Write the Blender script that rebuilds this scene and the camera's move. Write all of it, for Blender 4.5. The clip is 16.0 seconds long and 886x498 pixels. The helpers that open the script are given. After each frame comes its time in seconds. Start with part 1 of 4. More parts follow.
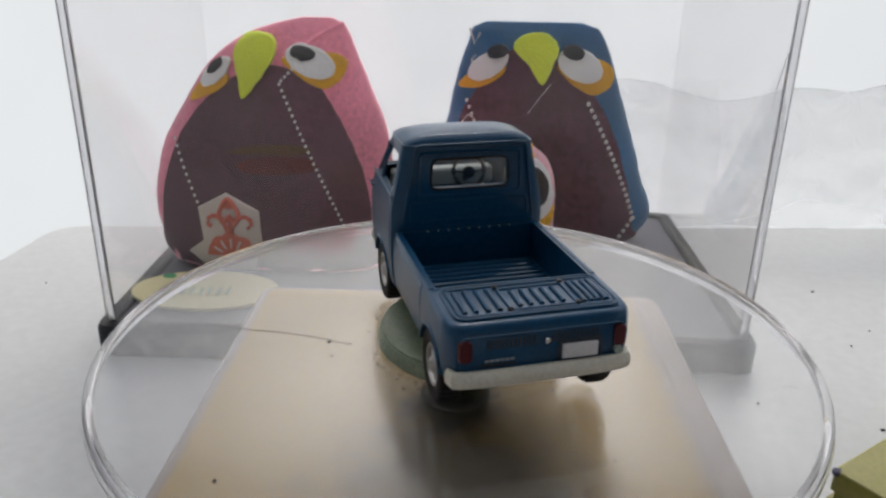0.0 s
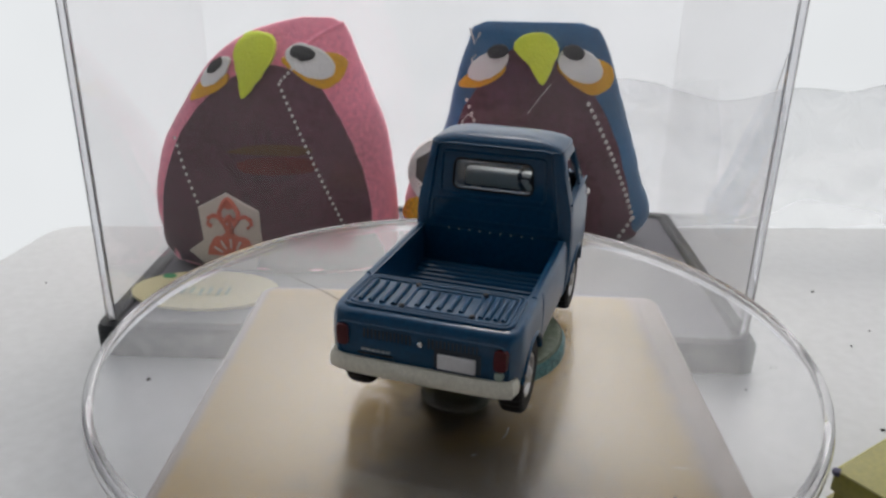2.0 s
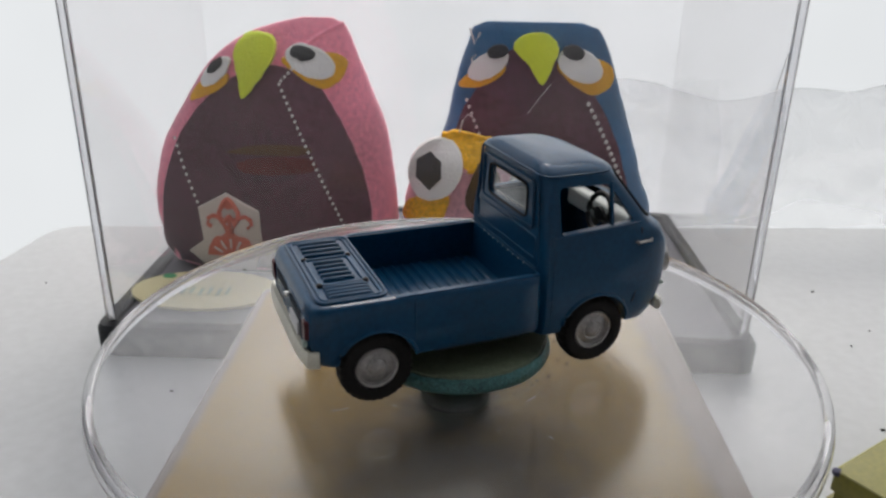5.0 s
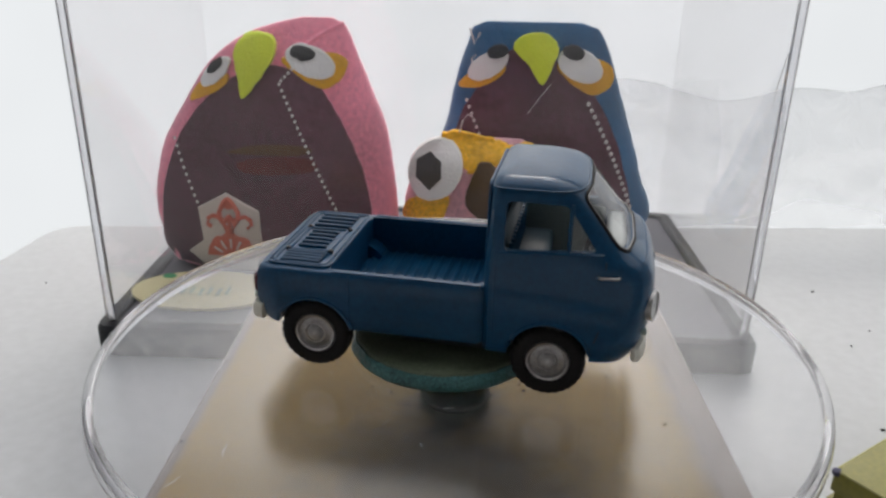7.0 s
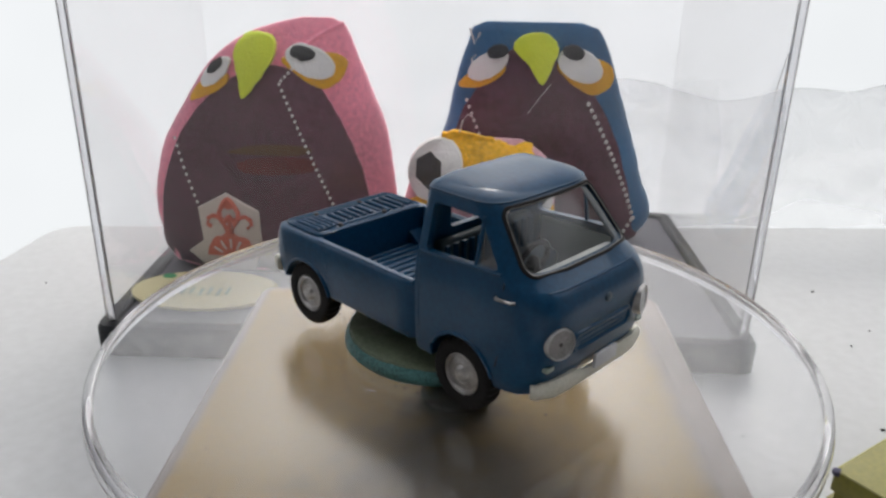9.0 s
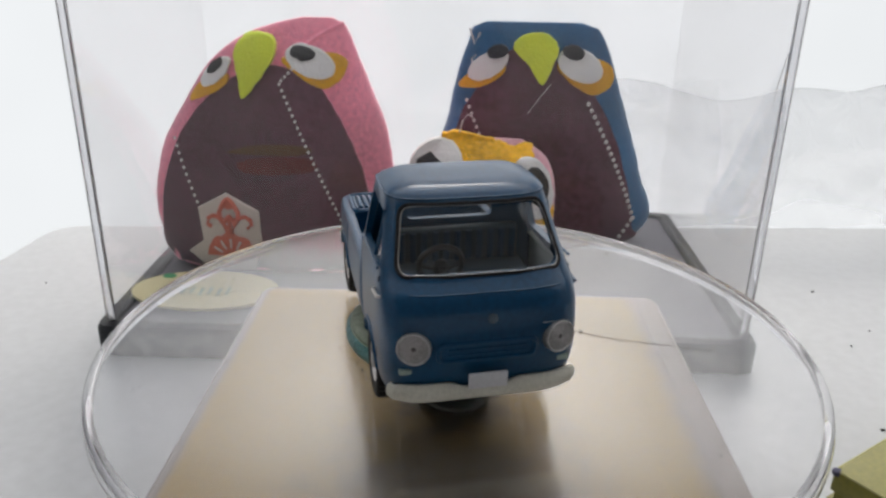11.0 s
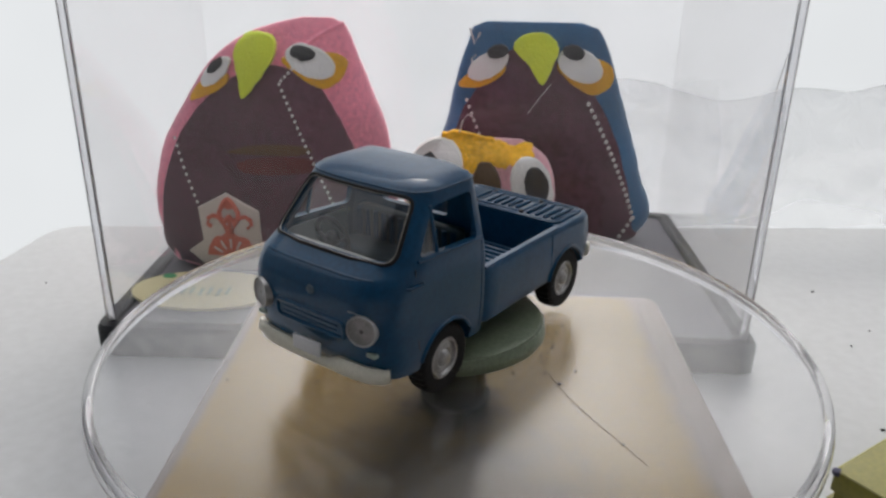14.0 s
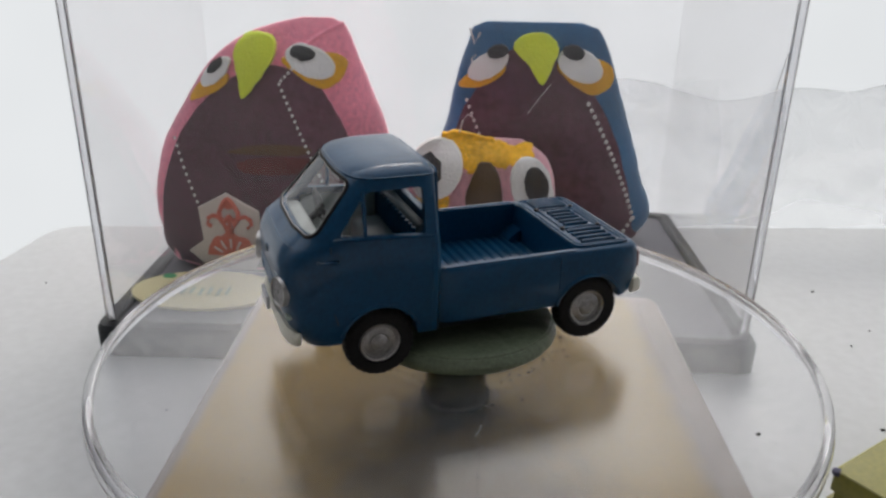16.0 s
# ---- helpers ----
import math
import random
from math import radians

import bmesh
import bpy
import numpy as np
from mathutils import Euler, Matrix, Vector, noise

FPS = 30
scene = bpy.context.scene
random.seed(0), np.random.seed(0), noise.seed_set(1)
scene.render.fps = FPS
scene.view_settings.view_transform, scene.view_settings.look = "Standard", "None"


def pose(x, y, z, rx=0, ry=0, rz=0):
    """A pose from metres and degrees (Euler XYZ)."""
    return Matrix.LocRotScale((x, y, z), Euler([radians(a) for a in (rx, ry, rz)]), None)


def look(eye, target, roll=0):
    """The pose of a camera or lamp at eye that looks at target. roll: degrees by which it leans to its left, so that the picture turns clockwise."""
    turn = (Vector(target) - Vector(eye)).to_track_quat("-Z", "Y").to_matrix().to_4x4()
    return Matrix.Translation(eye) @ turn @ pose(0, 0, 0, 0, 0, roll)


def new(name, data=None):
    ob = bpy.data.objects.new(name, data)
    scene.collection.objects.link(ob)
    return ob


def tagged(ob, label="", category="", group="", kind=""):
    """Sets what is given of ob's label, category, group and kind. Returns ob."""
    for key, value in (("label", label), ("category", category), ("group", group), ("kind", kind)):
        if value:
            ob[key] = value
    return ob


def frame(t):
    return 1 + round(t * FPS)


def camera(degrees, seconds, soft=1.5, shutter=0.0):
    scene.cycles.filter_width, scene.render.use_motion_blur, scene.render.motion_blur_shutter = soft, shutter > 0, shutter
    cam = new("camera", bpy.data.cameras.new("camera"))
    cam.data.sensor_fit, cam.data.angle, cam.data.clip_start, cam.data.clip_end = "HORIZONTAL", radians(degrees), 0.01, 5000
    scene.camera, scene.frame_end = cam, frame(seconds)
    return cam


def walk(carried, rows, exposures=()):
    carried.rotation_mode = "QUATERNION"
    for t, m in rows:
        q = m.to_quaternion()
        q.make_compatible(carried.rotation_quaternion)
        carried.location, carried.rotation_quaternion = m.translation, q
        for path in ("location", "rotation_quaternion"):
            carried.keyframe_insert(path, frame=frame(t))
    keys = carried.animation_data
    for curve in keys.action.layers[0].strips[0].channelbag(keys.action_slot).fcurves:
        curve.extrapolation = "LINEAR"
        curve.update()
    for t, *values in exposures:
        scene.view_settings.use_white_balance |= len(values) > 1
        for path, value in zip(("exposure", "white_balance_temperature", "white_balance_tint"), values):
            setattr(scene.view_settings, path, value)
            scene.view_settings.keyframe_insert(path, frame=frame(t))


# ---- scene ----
cam = camera(58.72, 16.0, soft=2.6)
EYE = Vector((0.0, -0.09191, 0.090))
YAW, PITCH = radians(-1.275), radians(22.284)
AIM = EYE + Vector((math.sin(YAW) * math.cos(PITCH), math.cos(YAW) * math.cos(PITCH), -math.sin(PITCH)))
STAND = look(EYE, AIM, 1.066)
walk(cam, [(0.0, STAND), (16.0, STAND)], [(0.0, 0.28), (4.0, 0.28), (6.5, 0.31), (8.0, 0.42), (9.0, 0.44), (11.5, 0.38), (12.5, 0.29), (16.0, 0.26)])

# ---- light: overcast daylight, a bright frosted window behind the table ----
world = bpy.data.worlds.new("overcast")
scene.world = world
world.use_nodes = True
wn, wl = world.node_tree.nodes, world.node_tree.links
sky = wn.new("ShaderNodeTexSky")
sky.sky_type, sky.sun_disc = "NISHITA", False
sky.sun_elevation, sky.sun_rotation = radians(39), radians(2)
sky.air_density, sky.dust_density, sky.ozone_density = 1.0, 4.0, 1.0
grey = wn.new("ShaderNodeHueSaturation")
grey.inputs["Saturation"].default_value = 0.10
wl.new(sky.outputs[0], grey.inputs["Color"])
wl.new(grey.outputs[0], wn["Background"].inputs["Color"])
wn["Background"].inputs["Strength"].default_value = 0.29
sun = new("sun", bpy.data.lights.new("sun", "SUN"))
sun.data.energy, sun.data.angle, sun.data.color = 3.3, radians(36), (1.0, 0.94, 0.87)
sun.matrix_world = look((0.02, 0.78, 0.63), (0, 0, 0))

# ---- materials ----


def mat(name, color, rough=0.5, metal=0.0, vary=0.12, scale=400.0, bump=0.0, bump_scale=None, coat=0.0, fine=6.0, spec=0.5, sheen=0.0):
    """A principled surface whose colour varies at two scales, with fine relief."""
    m = bpy.data.materials.new(name)
    m.use_nodes = True
    n, l = m.node_tree.nodes, m.node_tree.links
    b = n["Principled BSDF"]
    tc = n.new("ShaderNodeTexCoord")
    big, small = n.new("ShaderNodeTexNoise"), n.new("ShaderNodeTexNoise")
    big.inputs["Scale"].default_value, small.inputs["Scale"].default_value = scale * 0.2, scale * fine
    big.inputs["Detail"].default_value, small.inputs["Detail"].default_value = 4, 3
    add = n.new("ShaderNodeMath")
    add.operation = "ADD"
    mr = n.new("ShaderNodeMapRange")
    mr.inputs["From Min"].default_value, mr.inputs["From Max"].default_value = 0.7, 1.3
    mr.inputs["To Min"].default_value, mr.inputs["To Max"].default_value = 1 - vary, 1 + vary
    mul = n.new("ShaderNodeVectorMath")
    mul.operation = "SCALE"
    mul.inputs[0].default_value = color
    for t in (big, small):
        l.new(tc.outputs["Object"], t.inputs["Vector"])
    l.new(big.outputs[0], add.inputs[0])
    l.new(small.outputs[0], add.inputs[1])
    l.new(add.outputs[0], mr.inputs["Value"])
    l.new(mr.outputs[0], mul.inputs["Scale"])
    l.new(mul.outputs[0], b.inputs["Base Color"])
    b.inputs["Roughness"].default_value, b.inputs["Metallic"].default_value = rough, metal
    b.inputs["Specular IOR Level"].default_value = spec
    b.inputs["Coat Weight"].default_value = coat
    b.inputs["Coat Roughness"].default_value = 0.04
    b.inputs["Sheen Weight"].default_value = sheen
    if bump:
        bp, bt = n.new("ShaderNodeBump"), n.new("ShaderNodeTexNoise")
        bt.inputs["Scale"].default_value = bump_scale or scale * 4
        bt.inputs["Detail"].default_value = 4
        bp.inputs["Strength"].default_value, bp.inputs["Distance"].default_value = bump, 0.0004
        l.new(tc.outputs["Object"], bt.inputs["Vector"])
        l.new(bt.outputs[0], bp.inputs["Height"])
        l.new(bp.outputs[0], b.inputs["Normal"])
    return m


def schlick(n, l, base):
    """The share of gloss on a thin clear sheet, growing at grazing angles."""
    lw, pw, ma = n.new("ShaderNodeLayerWeight"), n.new("ShaderNodeMath"), n.new("ShaderNodeMath")
    lw.inputs["Blend"].default_value = 0.5
    pw.operation, ma.operation = "POWER", "MULTIPLY_ADD"
    pw.inputs[1].default_value = 5.0
    ma.inputs[1].default_value, ma.inputs[2].default_value = 1 - base, base
    l.new(lw.outputs["Facing"], pw.inputs[0])
    l.new(pw.outputs[0], ma.inputs[0])
    return ma.outputs[0]


def clear(name, tint=(0.97, 0.97, 0.97), rough=0.03, haze=0.02, haze_scale=90.0, ior=1.49, haze_max=None, base=None):
    """A clear sheet: see-through, with gloss by Fresnel and a thin uneven film of dust."""
    m = bpy.data.materials.new(name)
    m.use_nodes = True
    n, l = m.node_tree.nodes, m.node_tree.links
    n.remove(n["Principled BSDF"])
    tr, gl, df = n.new("ShaderNodeBsdfTransparent"), n.new("ShaderNodeBsdfGlossy"), n.new("ShaderNodeBsdfDiffuse")
    tr.inputs[0].default_value = (*tint, 1)
    gl.inputs["Roughness"].default_value = rough
    df.inputs[0].default_value = (0.75, 0.75, 0.74, 1)
    fr = schlick(n, l, base or ((ior - 1) / (ior + 1)) ** 2)
    tc, no, mr = n.new("ShaderNodeTexCoord"), n.new("ShaderNodeTexNoise"), n.new("ShaderNodeMapRange")
    no.inputs["Scale"].default_value, no.inputs["Detail"].default_value = haze_scale, 6
    mr.inputs["From Min"].default_value, mr.inputs["From Max"].default_value = 0.4, 0.75
    mr.inputs["To Min"].default_value, mr.inputs["To Max"].default_value = haze, haze_max or haze * 4
    m1, m2 = n.new("ShaderNodeMixShader"), n.new("ShaderNodeMixShader")
    l.new(tc.outputs["Object"], no.inputs["Vector"])
    l.new(no.outputs[0], mr.inputs["Value"])
    l.new(mr.outputs[0], m1.inputs[0])
    l.new(tr.outputs[0], m1.inputs[1])
    l.new(df.outputs[0], m1.inputs[2])
    l.new(fr, m2.inputs[0])
    l.new(m1.outputs[0], m2.inputs[1])
    l.new(gl.outputs[0], m2.inputs[2])
    l.new(m2.outputs[0], n["Material Output"].inputs[0])
    return m


def glass(name, color=(0.95, 0.96, 0.97), rough=0.02, ior=1.49):
    m = bpy.data.materials.new(name)
    m.use_nodes = True
    b = m.node_tree.nodes["Principled BSDF"]
    b.inputs["Base Color"].default_value = (*color, 1)
    b.inputs["Roughness"].default_value, b.inputs["IOR"].default_value = rough, ior
    b.inputs["Transmission Weight"].default_value = 1.0
    return m


def glow(name, color, strength):
    """Daylight through a frosted pane, slightly uneven."""
    m = bpy.data.materials.new(name)
    m.use_nodes = True
    n, l = m.node_tree.nodes, m.node_tree.links
    n.remove(n["Principled BSDF"])
    em, tc, no, mr = n.new("ShaderNodeEmission"), n.new("ShaderNodeTexCoord"), n.new("ShaderNodeTexNoise"), n.new("ShaderNodeMapRange")
    no.inputs["Scale"].default_value, no.inputs["Detail"].default_value = 4.0, 2
    mr.inputs["To Min"].default_value, mr.inputs["To Max"].default_value = strength * 0.9, strength * 1.1
    em.inputs[0].default_value = (*color, 1)
    l.new(tc.outputs["Object"], no.inputs["Vector"])
    l.new(no.outputs[0], mr.inputs["Value"])
    l.new(mr.outputs[0], em.inputs[1])
    l.new(em.outputs[0], n["Material Output"].inputs[0])
    return m


PAINT = mat("blue_paint", (0.0010, 0.042, 0.102), 0.40, 0.05, vary=0.20, scale=300, bump=0.05, bump_scale=900, coat=0.42, spec=0.16)
# Shade of seams and vent slots put into colour; also on the plate bracket.
DARK_SHADE = mat("dark_gap_shade", (0.004, 0.014, 0.028), 0.6)
SMOKE = mat("smoky_plastic", (0.035, 0.03, 0.028), 0.35, vary=0.2)
RUBBER = mat("tyre_rubber", (0.011, 0.010, 0.010), 0.75, vary=0.3, bump=0.2, spec=0.2)
SILVER = mat("silver_wheel", (0.36, 0.35, 0.345), 0.30, 0.85, vary=0.25, bump=0.08)
CHROME = mat("chrome", (0.75, 0.75, 0.74), 0.15, 1.0, vary=0.05)
CREAM_WHITE = mat("bumper_cream", (0.56, 0.545, 0.47), 0.45, vary=0.14, bump=0.05)
PLATE_WHITE = mat("plate_white", (0.54, 0.54, 0.56), 0.5, vary=0.08)
RED_LENS = mat("dark_red_lens", (0.060, 0.003, 0.007), 0.35, vary=0.2, coat=0.1, spec=0.25)
LAMP_LENS = mat("headlight_lens", (0.24, 0.23, 0.23), 0.34, 0.7, vary=0.5, scale=1800, bump=0.4, bump_scale=2600, coat=0.6)
AMBER = mat("pale_lamp", (0.27, 0.34, 0.30), 0.3, vary=0.1)
INTERIOR = mat("blue_grey_interior", (0.010, 0.034, 0.052), 0.6, vary=0.1, bump=0.1)
DASH = mat("light_grey_trim", (0.55, 0.57, 0.55), 0.6, vary=0.1)
LINING = mat("pale_green_grey_lining", (0.36, 0.41, 0.39), 0.5, vary=0.12, bump=0.1)
BLACK = mat("black_plastic", (0.014, 0.014, 0.016), 0.45, vary=0.2, bump=0.1, spec=0.3)
CHASSIS = mat("chassis_black", (0.02, 0.022, 0.025), 0.6, vary=0.2)
LETTER_AND_GLINT = mat("faded_lettering_and_glint", (0.26, 0.29, 0.32), 0.5)
CAR_GLASS = clear("car_glass", (0.93, 0.94, 0.945), 0.06, 0.008, 500, haze_max=0.035, base=0.055)
PUTTY = mat("putty_top", (0.135, 0.165, 0.108), 0.38, vary=0.28, scale=350, bump=0.6, bump_scale=700)
PUTTY_EDGE = mat("putty_edge", (0.055, 0.165, 0.165), 0.45, vary=0.6, scale=500, bump=0.9, bump_scale=1100)
ACRYLIC = clear("clear_dish", (0.97, 0.97, 0.975), 0.12, 0.016, 900, haze_max=0.07, base=0.115)
ACRYLIC_RIM = glass("clear_dish_rim", (0.97, 0.965, 0.985), 0.12)
CASE_CLEAR = clear("clear_case_pane", (0.998, 0.995, 0.998), 0.02, 0.001, 30, haze_max=0.006, base=0.02)
CASE_FRONT = clear("hazy_case_front", (0.998, 0.995, 0.998), 0.03, 0.010, 45, haze_max=0.050, base=0.025)
CASE_EDGE = glass("case_edge", (0.80, 0.80, 0.82), 0.08)
STEM_CLEAR = clear("clear_stem", (0.66, 0.64, 0.60), 0.05, 0.002, 200, base=0.04)
DUST_HAZE = clear("grey_dust_haze", (1, 1, 1), 0.9, 0.0, 330, haze_max=0.32, base=0.0001)
DUST = mat("dust_specks", (0.02, 0.018, 0.014), 0.9)
SCUFF = mat("grey_scuff", (0.30, 0.29, 0.27), 0.7, vary=0.5, scale=60)
HAIR = mat("dark_fibre", (0.10, 0.08, 0.07), 0.7)
CREAM = mat("cream_plastic", (0.280, 0.168, 0.013), 0.5, vary=0.08, scale=120, bump=0.1)
MAUVE = mat("greyish_base_plastic", (0.21, 0.165, 0.145), 0.45, vary=0.08, scale=120)
WHITE_TOP = mat("white_laminate", (0.47, 0.48, 0.49), 0.28, vary=0.06, scale=60, bump=0.05, bump_scale=500)
BACK_WALL = mat("grey_painted_wall", (0.30, 0.30, 0.31), 0.8, vary=0.1, scale=20)
WALL = mat("painted_wall", (0.55, 0.55, 0.55), 0.8, vary=0.06, scale=20, bump=0.1)
FLOORING = mat("floor_dark", (0.045, 0.042, 0.040), 0.6, vary=0.15, scale=20)
TRAY = mat("black_tray", (0.024, 0.026, 0.030), 0.5, vary=0.6, scale=300, bump=0.2, spec=0.25)
TRAY_TOP = mat("grey_tray_felt", (0.13, 0.13, 0.15), 0.8, vary=0.2, scale=300, bump=0.3)
PINK = mat("pink_felt", (0.92, 0.30, 0.41), 0.9, vary=0.24, scale=170, bump=0.8, bump_scale=1500, sheen=0.3)
PALE_PINK = mat("pale_pink_knit", (0.80, 0.43, 0.50), 0.9, vary=0.25, scale=520, bump=1.0, bump_scale=700, sheen=0.3, fine=2.0)
NAVY = mat("blue_felt", (0.034, 0.130, 0.27), 0.9, vary=0.3, scale=170, bump=0.8, bump_scale=1500, sheen=0.3)
PLUM = mat("plum_cotton", (0.112, 0.043, 0.064), 0.7, vary=0.5, scale=110, bump=0.4, bump_scale=900, sheen=0.05)
LIME = mat("lime_felt", (0.72, 0.82, 0.05), 0.9, vary=0.14, scale=300, bump=0.8, bump_scale=1500, sheen=0.2)
FELT_WHITE = mat("white_felt", (0.83, 0.82, 0.81), 0.9, vary=0.10, scale=300, bump=0.8, bump_scale=1500)
FELT_BLACK = mat("charcoal_felt", (0.045, 0.045, 0.05), 0.9, vary=0.25, scale=300, bump=0.6, bump_scale=1500)
ORANGE = mat("orange_felt", (0.78, 0.40, 0.03), 0.9, vary=0.18, scale=300, bump=0.8, bump_scale=1500)
MUSTARD = mat("mustard_knit", (0.88, 0.48, 0.03), 0.9, vary=0.45, scale=620, bump=1.0, bump_scale=620, fine=2.0)
BROWN = mat("brown_felt", (0.085, 0.050, 0.025), 0.9, vary=0.2, scale=300, bump=0.6, bump_scale=1500)
THREAD = mat("white_thread", (0.72, 0.68, 0.68), 0.8)
PAPER = mat("printed_cotton", (0.70, 0.63, 0.58), 0.9, vary=0.08, bump=0.4)
CORAL = mat("coral_print", (0.60, 0.16, 0.11), 0.9, vary=0.12)
TAG = mat("cream_card", (0.66, 0.60, 0.34), 0.7, vary=0.06)
BADGE = mat("dull_badge", (0.07, 0.10, 0.13), 0.4, 0.5)
STRIPE_RED = mat("dull_red_stripe", (0.150, 0.034, 0.036), 0.9, vary=0.3, scale=160)
STRIPE_OLIVE = mat("dull_olive_stripe", (0.145, 0.075, 0.042), 0.9, vary=0.3, scale=160)
GREEN = mat("green_ink", (0.03, 0.30, 0.10), 0.6)
PALE_GREEN = mat("pale_green_ink", (0.30, 0.42, 0.28), 0.6)
YELLOW = mat("yellow_card", (0.20, 0.185, 0.025), 0.55, vary=0.16, scale=200, bump=0.1)
YELLOW_PALE = mat("pale_yellow_edge", (0.42, 0.40, 0.16), 0.6, vary=0.2, scale=300)
SMUDGE = mat("blue_grey_smudge", (0.06, 0.06, 0.11), 0.7, vary=0.3)
FROST = glow("frosted_daylight", (0.955, 0.98, 1.0), 0.685)


def bag_material():
    m = bpy.data.materials.new("thin_plastic_film")
    m.use_nodes = True
    n, l = m.node_tree.nodes, m.node_tree.links
    n.remove(n["Principled BSDF"])
    tr, gl, df, tl = n.new("ShaderNodeBsdfTransparent"), n.new("ShaderNodeBsdfGlossy"), n.new("ShaderNodeBsdfDiffuse"), n.new("ShaderNodeBsdfTranslucent")
    gl.inputs["Roughness"].default_value = 0.25
    for s in (df, tl):
        s.inputs[0].default_value = (0.66, 0.67, 0.69, 1)
    tc, no, mr = n.new("ShaderNodeTexCoord"), n.new("ShaderNodeTexNoise"), n.new("ShaderNodeMapRange")
    no.inputs["Scale"].default_value, no.inputs["Detail"].default_value, no.inputs["Distortion"].default_value = 22, 2, 0.8
    mr.inputs["From Min"].default_value, mr.inputs["From Max"].default_value = 0.35, 0.7
    mr.inputs["To Min"].default_value, mr.inputs["To Max"].default_value = 0.30, 0.50
    a, b, c = (n.new("ShaderNodeMixShader") for _ in range(3))
    fr = schlick(n, l, 0.04)
    cr, bp = n.new("ShaderNodeTexNoise"), n.new("ShaderNodeBump")
    cr.inputs["Scale"].default_value, cr.inputs["Detail"].default_value, cr.inputs["Distortion"].default_value = 60, 3, 2.0
    bp.inputs["Strength"].default_value, bp.inputs["Distance"].default_value = 0.8, 0.004
    l.new(tc.outputs["Object"], cr.inputs["Vector"])
    l.new(cr.outputs[0], bp.inputs["Height"])
    for s in (df, tl, gl):
        l.new(bp.outputs[0], s.inputs["Normal"])
    l.new(tc.outputs["Object"], no.inputs["Vector"])
    l.new(no.outputs[0], mr.inputs["Value"])
    a.inputs[0].default_value = 0.35
    l.new(df.outputs[0], a.inputs[1])
    l.new(tl.outputs[0], a.inputs[2])
    l.new(mr.outputs[0], b.inputs[0])
    l.new(tr.outputs[0], b.inputs[1])
    l.new(a.outputs[0], b.inputs[2])
    l.new(fr, c.inputs[0])
    l.new(b.outputs[0], c.inputs[1])
    l.new(gl.outputs[0], c.inputs[2])
    l.new(c.outputs[0], n["Material Output"].inputs[0])
    return m


FILM = bag_material()


def round_patch(m, centre, radius, color, soft, most):
    """Mixes an uneven round patch of another colour into a material's colour."""
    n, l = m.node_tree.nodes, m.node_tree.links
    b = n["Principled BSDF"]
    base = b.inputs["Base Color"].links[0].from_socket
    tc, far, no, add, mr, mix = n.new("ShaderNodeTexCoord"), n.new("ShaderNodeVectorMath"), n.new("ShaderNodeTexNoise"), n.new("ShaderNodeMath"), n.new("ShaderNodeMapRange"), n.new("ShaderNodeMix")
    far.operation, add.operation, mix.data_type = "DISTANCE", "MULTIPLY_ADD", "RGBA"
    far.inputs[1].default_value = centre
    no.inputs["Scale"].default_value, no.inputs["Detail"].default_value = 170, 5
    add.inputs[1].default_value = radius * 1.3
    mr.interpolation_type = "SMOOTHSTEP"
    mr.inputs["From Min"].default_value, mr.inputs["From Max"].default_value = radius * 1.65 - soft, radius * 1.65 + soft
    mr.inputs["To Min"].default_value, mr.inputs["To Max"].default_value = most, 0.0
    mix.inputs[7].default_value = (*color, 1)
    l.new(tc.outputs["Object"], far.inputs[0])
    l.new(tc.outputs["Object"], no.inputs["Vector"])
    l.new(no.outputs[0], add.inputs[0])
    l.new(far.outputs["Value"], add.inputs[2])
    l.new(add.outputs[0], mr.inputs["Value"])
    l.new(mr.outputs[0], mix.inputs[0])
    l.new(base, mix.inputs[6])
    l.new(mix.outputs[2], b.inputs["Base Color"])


def edge_blend(m, edges, color):
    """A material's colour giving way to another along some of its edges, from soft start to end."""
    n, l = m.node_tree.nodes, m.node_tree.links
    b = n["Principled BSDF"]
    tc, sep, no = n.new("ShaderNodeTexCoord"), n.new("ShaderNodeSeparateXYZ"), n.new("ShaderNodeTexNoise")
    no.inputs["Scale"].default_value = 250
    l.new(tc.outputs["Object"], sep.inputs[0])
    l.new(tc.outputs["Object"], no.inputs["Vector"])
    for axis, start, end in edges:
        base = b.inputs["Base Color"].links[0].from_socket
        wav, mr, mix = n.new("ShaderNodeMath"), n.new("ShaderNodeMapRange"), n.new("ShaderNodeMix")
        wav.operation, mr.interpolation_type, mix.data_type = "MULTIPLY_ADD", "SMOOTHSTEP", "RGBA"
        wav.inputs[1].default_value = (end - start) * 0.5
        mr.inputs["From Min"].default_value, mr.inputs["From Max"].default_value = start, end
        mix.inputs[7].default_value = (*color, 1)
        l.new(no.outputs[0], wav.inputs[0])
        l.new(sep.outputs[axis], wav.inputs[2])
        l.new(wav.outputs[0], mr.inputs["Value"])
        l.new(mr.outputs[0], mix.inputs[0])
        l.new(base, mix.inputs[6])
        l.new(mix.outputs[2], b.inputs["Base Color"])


# Cream turns greyish towards the right, left and far edges.
edge_blend(CREAM, ((0, 0.0285, 0.0325), (0, -0.0325, -0.0345), (1, 0.0322, 0.0348)), (0.19, 0.148, 0.125))
# Shadow of truck and camera, painted into the panel's colour.
round_patch(CREAM, (0.0005, -0.021, 0.0305), 0.0150, (0.070, 0.048, 0.026), 0.0085, 0.80)
